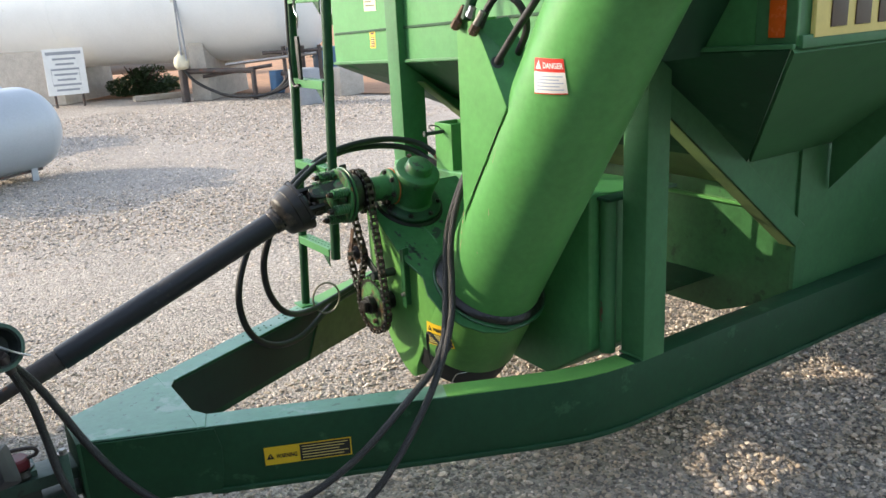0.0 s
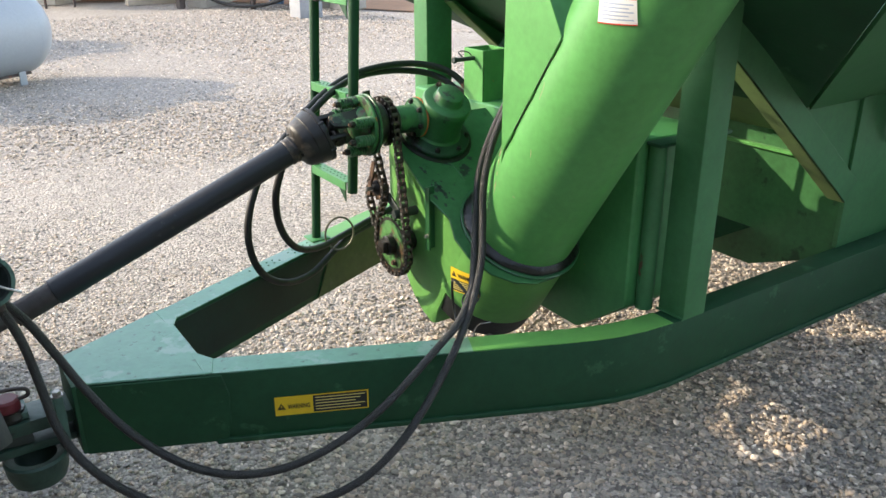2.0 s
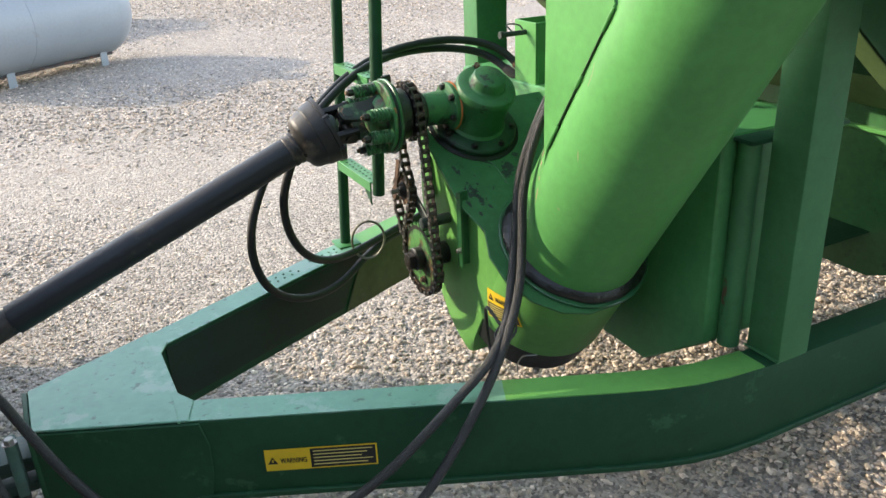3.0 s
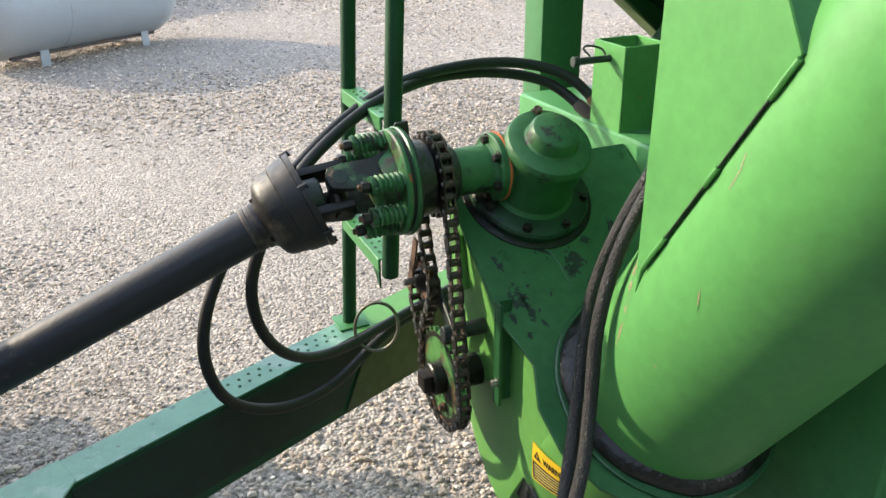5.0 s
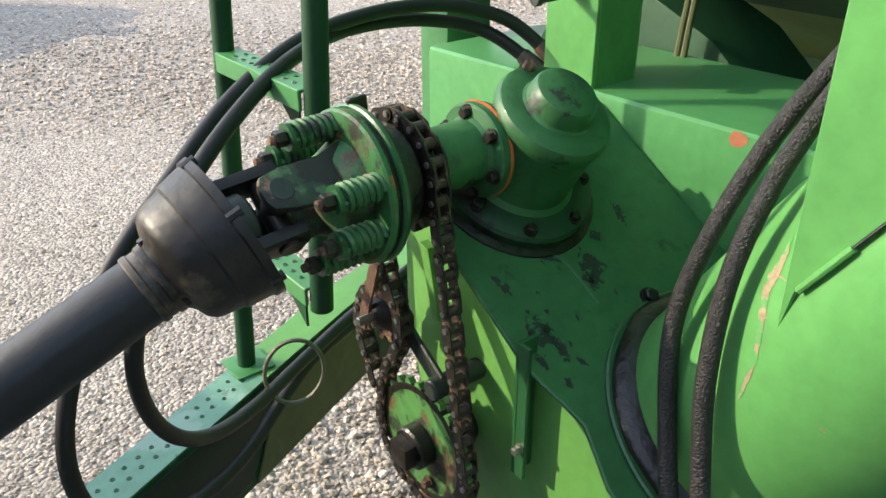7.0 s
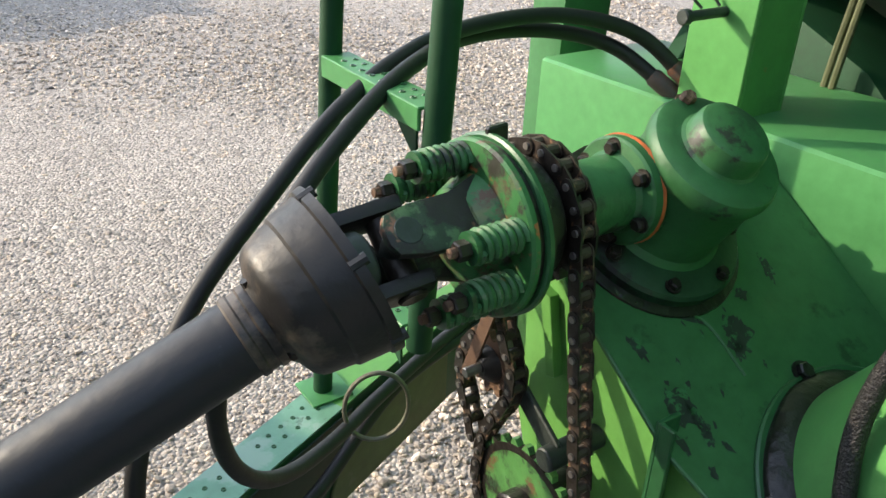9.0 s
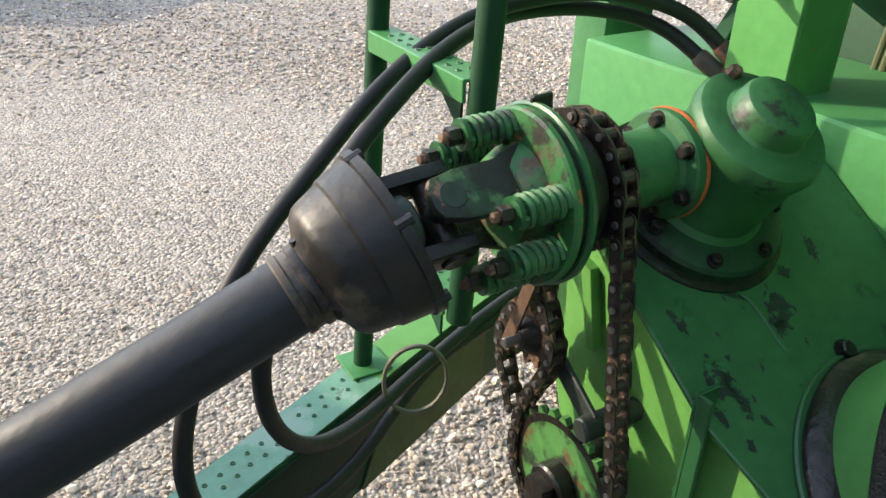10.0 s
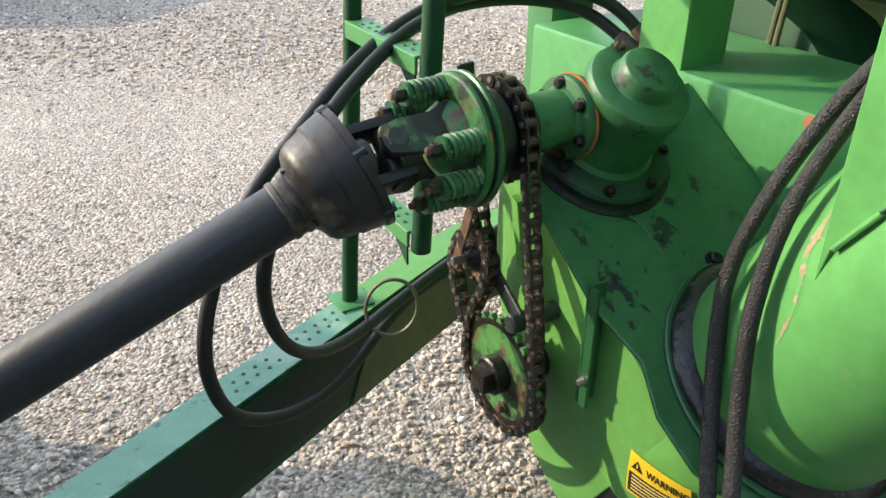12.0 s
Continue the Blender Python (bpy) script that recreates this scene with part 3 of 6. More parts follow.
def boot():
    poly = [(0.16, slope_z(0.16) - 0.008), (0.16, 0.93), (0.145, 0.86), (0.115, 0.77), (0.085, 0.695), (0.055, 0.64), (0.01, 0.585), (-0.045, 0.545), (-0.10, 0.522), (-0.128, 0.53), (-0.138, 0.58), (-0.207, 0.70), (-0.30, slope_z(-0.30) - 0.008)]
    part("boot_front", prism([(1.15, y, z) for y, z in poly], (0.42, 0, 0), 0.006, 2), M_GREEN_BOOT, cart, "green auger boot housing with oily stains")
    part("boot_stub", lathe(BOOT_A - TD * 0.36, TD, [(0.108, 0.185), (0.108, 0.198), (0.111, 0.2), (0.355, 0.2)], 64), M_GREEN_BOOT, cart)
    # keyhole-shaped sloping plate
    pts = []
    for x, s in ((1.130, 0.55), (1.122, 0.36), (1.120, 0.20)):
        pts.append(Vector((x, 0, 0)) + Vector((0, TUBE_A.y, TUBE_A.z)) + SLO * s)
    for i in range(13):
        a = math.radians(155 + 230 * i / 12)
        pts.append(TUBE_A + Vector((math.cos(a), 0, 0)) * (0.207 + 0.043 * max(0.0, -math.cos(a))) + SLO * math.sin(a) * (0.207 + 0.043 * max(0.0, -math.cos(a))))
    for x, s in ((1.57, 0.16), (1.57, 0.55)):
        pts.append(Vector((x, TUBE_A.y, TUBE_A.z)) + SLO * s)
    part("boot_plate", prism([p - NRM * 0.008 for p in pts], NRM * 0.008, 0.002, 1), M_GREEN_PLATE, cart, "sloping dark green plate with black oil stains")
    rnd = random.Random(9)
    drips = [(rnd.uniform(1.15, 1.34), rnd.uniform(-0.17, -0.02), rnd.uniform(0.002, 0.005), rnd.uniform(0.003, 0.008), rnd.uniform(-0.5, 0.5)) for _ in range(12)]
    for i, (x, y, rx, ry, turn) in enumerate(list(STAINS) + drips):
        part("oil_stain", blot(x, y, rx, ry, turn, i), M_STAIN, cart)
    fold = [(1.16, 0.045), (1.218, -0.009), (1.276, -0.04), (1.285, -0.109)]
    part("plate_fold", sweep(smooth_path([(x, y, slope_z(y) + 0.0005) for x, y in fold], 6), 0.0022, 6), M_GREEN_PLATE, cart)
    part("tube_flange", lathe(TUBE_A, TD, [(0, 0.209), (0.004, 0.209), (0.006, 0.206), (0.006, 0.19)], 64, caps=False), M_GREEN_OILY, cart)
    # lumpy greased seal ring
    bm = bmesh.new()
    _, u, w = axes(TD)
    rings = []
    for i in range(72):
        a = 2 * math.pi * i / 72
        d = u * math.cos(a) + w * math.sin(a)
        k = 1 + 0.25 * noise.noise(Vector((math.cos(a) * 3, math.sin(a) * 3, 1.5)))
        rings.append([bm.verts.new(TUBE_A + TD * h + d * (TR + r * k)) for h, r in ((0.005, 0.021), (0.010, 0.022), (0.014, 0.019), (0.019, 0.014), (0.024, 0.008), (0.028, -0.002))])
    for i in range(72):
        a, b = rings[i], rings[(i + 1) % 72]
        for j in range(5):
            bm.faces.new((a[j], a[j + 1], b[j + 1], b[j]))
    part("seal_ring", bm, M_GREASE, cart, "black greasy rubber seal ring round the tube foot", 60)
    part("bolt", hexbolt(TUBE_A + SLO * 0.209 + Vector((0.003, 0, 0)) + NRM * 0.001, NRM, 0.012), M_GREASE, cart)
    # auger tube with the plates tacked to it
    tube = part("auger_tube", lathe(TUBE_A + TD * 0.005, TD, [(0, TR), (1.2, TR), (1.2, TR + 0.004), (1.23, TR + 0.004), (1.23, TR), (3.2, TR)], 96), M_GREEN, cart, "glossy green round auger tube")
    gp = [(-0.398, 1.80), (-0.415, 1.806), (-0.492, 1.79), (-0.634, 1.550), (-0.53, 1.387), (-0.413, 1.206), (-0.402, 1.14), (-0.40, 1.25)]
    part("gusset_plate", prism([(1.2045 + (z - 1.2) * 0.0105, y, z) for y, z in gp], (0.006, 0, 0), 0.0015, 1), M_GREEN, tube, "flat green gusset plate tack-welded to the tube")
    part("gusset_side", prism([(1.2105, -0.40, 1.80), (1.2105, -0.40, 1.15), (1.36, -0.40, 1.25), (1.36, -0.40, 1.80)], (0, -0.006, 0), 0), M_GREEN, tube)
    part("gusset_top", prism([(1.2105, -0.492, 1.788), (1.2105, -0.634, 1.550), (1.33, -0.70, 1.56), (1.33, -0.50, 1.80)], (0.004, 0, -0.006), 0), M_GREEN_MID, tube)
    hn = Vector((-0.459, -0.763, 0.455))
    part("hose_hole", lathe(Vector((1.2295, -0.571, 1.675)), hn, [(0.0, 0.019), (0.002, 0.019), (0.002, 0.0)], 24), M_INK, tube, "dark hose hole in the gusset")
    # rubbed paint
    for pts, wide, seed in ((((0.334, -0.773), (0.313, -0.673), (0.285, -0.589), (0.262, -0.439), (0.234, -0.285)), 0.0065, 1), (((0.300, -0.63), (0.310, -0.56), (0.318, -0.50)), 0.002, 2), (((0.226, -0.25), (0.208, -0.21), (0.185, -0.15)), 0.0022, 3), (((0.243, 0.235), (0.247, 0.245), (0.251, 0.25)), 0.006, 4), (((0.60, -0.30), (0.58, -0.25), (0.55, -0.22)), 0.0014, 5), (((0.42, 0.1), (0.40, 0.16), (0.385, 0.20)), 0.0012, 6)):
        part("paint_scrape", scrape(pts, wide, seed), M_SCRATCH, tube)
    # broken seam: dark gap with weld tacks
    a, b = Vector((1.2083, -0.632, 1.545)), Vector((1.2050, -0.419, 1.214))
    part("seam_gap", sweep([a, a.lerp(b, 0.3), a.lerp(b, 0.6), b], 0.0014, 6), M_INK, tube)
    for k0, k1 in ((0.0, 0.15), (0.45, 0.54), (0.83, 1.02)):
        part("weld_tack", sweep([a.lerp(b, k0), a.lerp(b, (k0 + k1) / 2) + Vector((-0.001, 0, 0)), a.lerp(b, k1)], 0.004, 8), M_GREEN, tube)
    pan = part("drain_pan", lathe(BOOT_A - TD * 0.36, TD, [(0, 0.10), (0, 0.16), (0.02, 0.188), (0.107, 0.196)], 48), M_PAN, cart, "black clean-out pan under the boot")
    part("pan_bolt", hexbolt((1.265, -0.285, 0.517), (-0.5, -0.75, -0.4), 0.008, 0.010), M_STEEL, pan)
    part("pan_wire", sweep(smooth_path([(1.218, -0.262, 0.512), (1.218, -0.262, 0.535), (1.222, -0.285, 0.572), (1.248, -0.315, 0.585)], 6), 0.0022, 6), M_CHROME, pan)


def gearbox():
    gb = part("gearbox", lathe(G0, NRM, [(0.022, 0.088), (0.03, 0.081), (0.05, 0.079), (0.118, 0.0795), (0.126, 0.083), (0.134, 0.085), (0.142, 0.0845), (0.149, 0.081), (0.1525, 0.074), (0.1535, 0.060), (0.1545, 0.052), (0.158, 0.0485), (0.177, 0.046), (0.183, 0.043), (0.1865, 0.037), (0.187, 0)], 64), M_GREEN_CAST, cart, "round cast green gearbox with a domed cap")
    part("base_flange", lathe(G0, NRM, [(-0.008, 0.124), (0.010, 0.124), (0.015, 0.12), (0.022, 0.098)], 48), M_FLANGE, gb, "oily blackened base flange")
    part("grease_seep", lathe(G0, NRM, [(-0.0075, 0.137), (-0.005, 0.136), (-0.002, 0.124)], 40), M_GREASE, gb)
    _, u, w = axes(NRM)
    for i in range(8):
        a = 2 * math.pi * (i + 0.4) / 8
        part("bolt", hexbolt(G0 + NRM * 0.018 + (u * math.cos(a) + w * math.sin(a)) * 0.108, NRM, 0.008, 0.008), M_GREASY, gb)
    part("filler_plug", hexbolt(G0 + NRM * 0.146 + SLO * 0.074 + Vector((0.004, 0, 0)), NRM, 0.0095, 0.014), M_RUSTY, gb, "rusty filler plug")
    # input housing
    ih = part("input_housing", lathe((1.092, SH_Y, SH_Z), (1, 0, 0), [(0, 0.040), (0.004, 0.045), (0.09, 0.046), (0.096, 0.050), (0.098, 0.063), (0.101, 0.066), (0.112, 0.066)], 40), M_GREEN_CAST, cart, "green input shaft housing with a bolted flange")
    part("shim", lathe((1.204, SH_Y, SH_Z), (1, 0, 0), [(0, 0.0665), (0.004, 0.0675), (0.004, 0.055)], 40), M_PRIMER, ih, "bare orange primer edge")
    part("rear_flange", lathe((1.208, SH_Y, SH_Z), (1, 0, 0), [(0, 0.063), (0.012, 0.063), (0.02, 0.056), (0.03, 0.052)], 40), M_GREEN_OILY, ih)
    for i in range(6):
        a = 2 * math.pi * (i + 0.13) / 6
        part("bolt", hexbolt((1.191, SH_Y + 0.054 * math.sin(a), SH_Z + 0.054 * math.cos(a)), (-1, 0, 0), 0.0085, 0.009), M_GREASY, ih)


def ladder_x(z):
    """The ladder leans a little towards the hopper."""
    return 1.035 + 0.058 * (z - 0.80)


def ladder():
    lad = part("ladder", rod((ladder_x(RAIL_Z1), 0.535, RAIL_Z1), (ladder_x(3.0), 0.535, 3.0), 0.0175, 20), M_GREEN_OLD_SHADED, cart, "green tube ladder with pressed rungs")
    part("ladder_post", rod((ladder_x(0.923) + 0.006, 0.25, 0.923), (ladder_x(3.0) + 0.006, 0.25, 3.0), 0.0185, 20, 0.002), M_GREEN_OLD_SHADED, lad)
    part("foot_plate", box(0.99, 1.07, 0.495, 0.575, RAIL_Z1 + 0.003, RAIL_Z1 + 0.009, 0.003), M_GREEN_BOX, lad)
    for z in (0.965, 1.28, 1.6, 1.91, 2.22):
        x = ladder_x(z)
        bm = prism([(x - 0.020, 0.258, z - 0.032), (x - 0.020, 0.258, z), (x + 0.028, 0.258, z), (x + 0.028, 0.258, z - 0.005), (x - 0.014, 0.258, z - 0.005), (x - 0.014, 0.258, z - 0.032)], (0, 0.27, 0), 0.0015, 1)
        part("rung", bm, M_GREEN_BOX, lad)
        for i in range(8):
            for j in range(2):
                dimple(Vector((x - 0.004 + 0.018 * j, 0.295 + 0.027 * i, z)), lad)
        part("rung_gusset", prism([(x - 0.016, 0.268, z - 0.032), (x - 0.016, 0.318, z - 0.032), (x - 0.016, 0.268, z - 0.075)], (0.004, 0, 0), 0), M_GREEN_OLD_SHADED, lad)


tongue()
posts()
before = set(cart.children)
hopper()
LEVEL = Matrix(((1, 0, 0, 0), (0, 1, 0, 0), (0, -0.042, 1, -0.011), (0, 0, 0, 1)))   # the hopper hangs a little out of level
for ob in cart.children:
    if ob not in before and ob.name.split(".")[0] in ("hopper_front", "hopper_side", "hopper_back", "seam", "corner_trim", "lower_lip", "side_lip"):
        ob.data.transform(LEVEL)
cross_box()
boot()
gearbox()
ladder()


# ---- chain drive ----
SPX = 1.074
C_TOP, R_TOP = Vector((SPX, SH_Y, SH_Z)), 0.075
C_LOW, R_LOW = Vector((SPX, 0.018, 0.796)), 0.101
C_IDL, R_IDL = Vector((SPX, 0.112, 0.976)), 0.042


def toothed(c, r, teeth, thick, mat, parent, name, hole=0.0, bm=None):
    """A sprocket wheel across the x axis."""
    bm = bmesh.new()
    k = teeth * 4
    prof = (0.0, 0.008, 0.008, 0.0)
    a0, a1 = [], []
    for i in range(k):
        a = 2 * math.pi * i / k
        rr = r - 0.006 + prof[i % 4] * 1.2
        for lst, dx in ((a0, -thick / 2), (a1, thick / 2)):
            lst.append(bm.verts.new(c + Vector((dx, math.sin(a) * rr, math.cos(a) * rr))))
    bm.faces.new(a0)
    bm.faces.new(a1[::-1])
    for i in range(k):
        j = (i + 1) % k
        bm.faces.new((a0[i], a1[i], a1[j], a0[j]))
    return part(name, bm, mat, parent)


def link_meshes():
    """One roller link and one plate link of chain, along y, 25.4 mm pitch."""
    out = []
    for wide in (0, 1):
        bm = bmesh.new()
        w = 0.0098 if wide else 0.0072
        for s in (-1, 1):
            pts = []
            for i in range(10):
                a = math.pi * (0.5 + i / 9)
                pts.append((s * w, -0.0127 + 0.0088 * math.cos(a), 0.0088 * math.sin(a)))
            for i in range(10):
                a = math.pi * (-0.5 + i / 9)
                pts.append((s * w, 0.0127 + 0.0088 * math.cos(a), 0.0088 * math.sin(a)))
            pr = prism(pts, (s * 0.0022, 0, 0))
            me = bpy.data.meshes.new("tmp")
            pr.to_mesh(me)
            pr.free()
            bm.from_mesh(me)
            bpy.data.meshes.remove(me)
        k0 = len(bm.faces)
        if wide:
            for y in (-0.0127, 0.0127):
                rod((-0.0145, y, 0), (0.0145, y, 0), 0.0042, 8, bm=bm)
            bm.faces.ensure_lookup_table()
            for f in bm.faces[k0:]:
                f.material_index = 1
        else:
            for y in (-0.0127, 0.0127):
                rod((-0.0072, y, 0), (0.0072, y, 0), 0.0075, 10, bm=bm)
        me = bpy.data.meshes.new("chain_link")
        bmesh.ops.recalc_face_normals(bm, faces=bm.faces)
        bm.to_mesh(me)
        bm.free()
        me.materials.append(M_GREASY if wide else M_CHAIN)
        me.materials.append(M_STEEL)
        out.append(me)
    return out


def resample(pts, step, closed=True):
    pts = [Vector(p) for p in pts]
    if closed:
        pts = pts + [pts[0]]
    seg = [(b - a).length for a, b in zip(pts, pts[1:])]
    total = sum(seg)
    n = int(round(total / step))
    if closed and n % 2:
        n += 1
    out, i, acc = [], 0, 0.0
    for k in range(n if closed else n + 1):
        d = total * k / n
        while i < len(seg) - 1 and acc + seg[i] < d:
            acc += seg[i]
            i += 1
        out.append(pts[i].lerp(pts[i + 1], min(1, (d - acc) / max(seg[i], 1e-9))))
    return out


def lay_chain(pts, parent, meshes, closed=True):
    pts = resample(pts, 0.0254, closed)
    k = len(pts)
    for i in range(k if closed else k - 1):
        a, b = pts[i], pts[(i + 1) % k]
        d = (b - a).normalized()
        x = Vector((1, 0, 0))
        x = (x - d * x.dot(d)).normalized()
        z = x.cross(d)
        ob = new("chain_link", meshes[i % 2])
        ob.parent = parent
        ob.matrix_parent_inverse = Matrix.Translation(-parent.location)
        m = Matrix((x, d, z)).transposed().to_4x4()
        m.translation = (a + b) / 2
        ob.matrix_basis = m


def arc(c, r, a0, a1, n):
    return [c + Vector((0, -math.sin(math.radians(a0 + (a1 - a0) * i / n)) * r, math.cos(math.radians(a0 + (a1 - a0) * i / n)) * r)) for i in range(n + 1)]


M_SPROCKET = material("rubbed_green_sprocket_paint", (0.085, 0.24, 0.065), 0.45, vary=0.25, bump=0.3, spots=(((0.022, 0.020, 0.015), 0.27, 13.0), ((0.13, 0.07, 0.035), 0.20, 20.0), ((0.03, 0.07, 0.03), 0.22, 30.0)))
M_CHAIN = material("dry_chain_steel", (0.055, 0.040, 0.030), 0.5, metal=0.3, vary=0.5, bump=0.5, fine=150.0, spots=(((0.24, 0.14, 0.08), 0.20, 45.0),))


def chain_drive():
    low = toothed(C_LOW, R_LOW, 26, 0.010, M_SPROCKET, cart, "lower_sprocket")
    tagged(low, "green toothed sprocket, paint rubbed through to rust")
    part("tooth_rim", lathe(C_LOW + Vector((-0.0056, 0, 0)), (1, 0, 0), [(0, R_LOW - 0.016), (0, R_LOW - 0.005), (0.0112, R_LOW - 0.005), (0.0112, R_LOW - 0.016)], 52, caps=False), M_GREASY, low)
    part("hub", rod(C_LOW + Vector((-0.030, 0, 0)), C_LOW + Vector((0.09, 0, 0)), 0.034, 28, 0.003), M_GREASE, low, "black greasy hub")
    part("keyed_shaft_end", box(SPX - 0.05, SPX - 0.028, C_LOW.y - 0.019, C_LOW.y + 0.019, C_LOW.z - 0.019, C_LOW.z + 0.019, 0.004), M_GREASY, low)
    part("set_screw", hexbolt(C_LOW + Vector((-0.008, -0.02, -0.06)), (-1, 0, 0), 0.008), M_RUSTY, low)
    top = toothed(C_TOP, R_TOP, 20, 0.012, M_GREASY, cart, "upper_sprocket")
    part("hub", rod(C_TOP + Vector((-0.02, 0, 0)), C_TOP + Vector((0.038, 0, 0)), 0.056, 32, 0.004), M_GREASE, top)
    idl = toothed(C_IDL, R_IDL, 11, 0.010, M_RUSTY, cart, "idler_sprocket")
    tagged(idl, "small rusty idler sprocket on a spring arm")
    part("bearing", lathe(C_IDL + Vector((-0.022, 0, 0)), (1, 0, 0), [(0, 0.012), (0.004, 0.016), (0.010, 0.022), (0.016, 0.026), (0.017, 0.026)], 24), M_GREASY, idl)
    part("idler_bolt", rod(C_IDL + Vector((-0.045, 0, 0)), C_IDL + Vector((0.02, 0, 0)), 0.007, 12, 0.001), M_STEEL, idl)
    part("idler_arm", prism([C_IDL + Vector((0.018, 0.012, 0.018)), C_IDL + Vector((0.018, 0.012, -0.018)), Vector((1.076, -0.02, 0.895)), Vector((1.076, -0.02, 0.932))], (0.008, 0, 0), 0.002, 1), M_IRON, idl)
    part("arm_pivot", rod((1.06, -0.015, 0.915), (1.15, -0.015, 0.915), 0.016, 16, 0.002), M_IRON, idl)
    part("wear_strap", prism([(1.05, 0.085, 1.075), (1.05, 0.105, 1.075), (1.05, 0.150, 0.945), (1.05, 0.130, 0.945)], (0.004, 0, 0), 0), M_RUSTY, idl)
    meshes = link_meshes()
    chain = thing("roller_chain", (SPX, 0, 0.6), "greasy rust-brown roller chain round three sprockets", "chain")
    rt, rl = R_TOP + 0.003, R_LOW + 0.003
    path = arc(C_TOP, rt, -82, 98, 16) + arc(C_LOW, rl, 98, 262, 16)
    # slack side: out round the lower sprocket, in past the idler's inner face, up again
    path += [Vector((SPX, C_LOW.y + rl * 0.93, C_LOW.z + 0.05)), Vector((SPX, 0.100, 0.890)), Vector((SPX, 0.080, 0.922)), Vector((SPX, C_IDL.y - R_IDL - 0.006, 0.958)), Vector((SPX, C_IDL.y - R_IDL - 0.008, 0.988)), Vector((SPX, 0.090, 1.04)), Vector((SPX, 0.115, 1.11)), Vector((SPX, 0.130, 1.17))]
    lay_chain(path, chain, meshes)
    tail = smooth_path([(SPX, 0.130, 1.02), (SPX, 0.158, 0.985), (SPX, 0.172, 0.945), (SPX, 0.166, 0.905), (SPX, 0.148, 0.872), (SPX, 0.135, 0.84)], 6)
    lay_chain(tail, chain, meshes, False)
    # slotted angle bar on the boot's face
    bar = part("slotted_bar", box(1.116, 1.15, -0.128, -0.122, 0.815, 1.03, 0.001, 1), M_GREEN_OILY, cart)
    part("bar_flange", box(1.116, 1.122, -0.146, -0.128, 0.815, 1.03, 0.001, 1), M_GREEN_OILY, bar)
    part("bolt", hexbolt((1.116, -0.137, 0.865), (-1, 0, 0), 0.006), M_STEEL, bar)
    # guard bracket over the clutch
    part("guard_tab", prism([(1.008, SH_Y + 0.01, SH_Z + 0.106), (1.034, SH_Y + 0.01, SH_Z + 0.108), (1.036, SH_Y + 0.01, SH_Z + 0.08), (1.008, SH_Y + 0.01, SH_Z + 0.08)], (0, 0.008, 0), 0.002, 1), M_GREASE, cart)
    part("face_bracket", prism([(1.135, 0.105, 1.075), (1.135, 0.085, 1.07), (1.135, 0.06, 0.96), (1.135, 0.075, 0.955)], (0.016, 0, 0), 0.001, 1), M_GREEN_BOOT, cart)


chain_drive()

# ---- drive shaft ----
P0, P1 = Vector((-0.50, 0.130, 0.6455)), Vector((0.86, 0.0556, 1.2173))
PD = (P1 - P0).normalized()
PL = (P1 - P0).length


def coil(p, q, r, wire, turns, n=12):
    p, q = Vector(p), Vector(q)
    d, u, w = axes(q - p)
    pts = []
    for i in range(turns * n + 1):
        a = 2 * math.pi * i / n
        pts.append(p + (q - p) * (i / (turns * n)) + (u * math.cos(a) + w * math.sin(a)) * r)
    return sweep(pts, wire, 6)


M_BROWN_DUST = material("dusty_brown_plastic", (0.055, 0.045, 0.042), 0.6, vary=0.3, bump=0.4, spots=((RUST, 0.16, 14.0),))


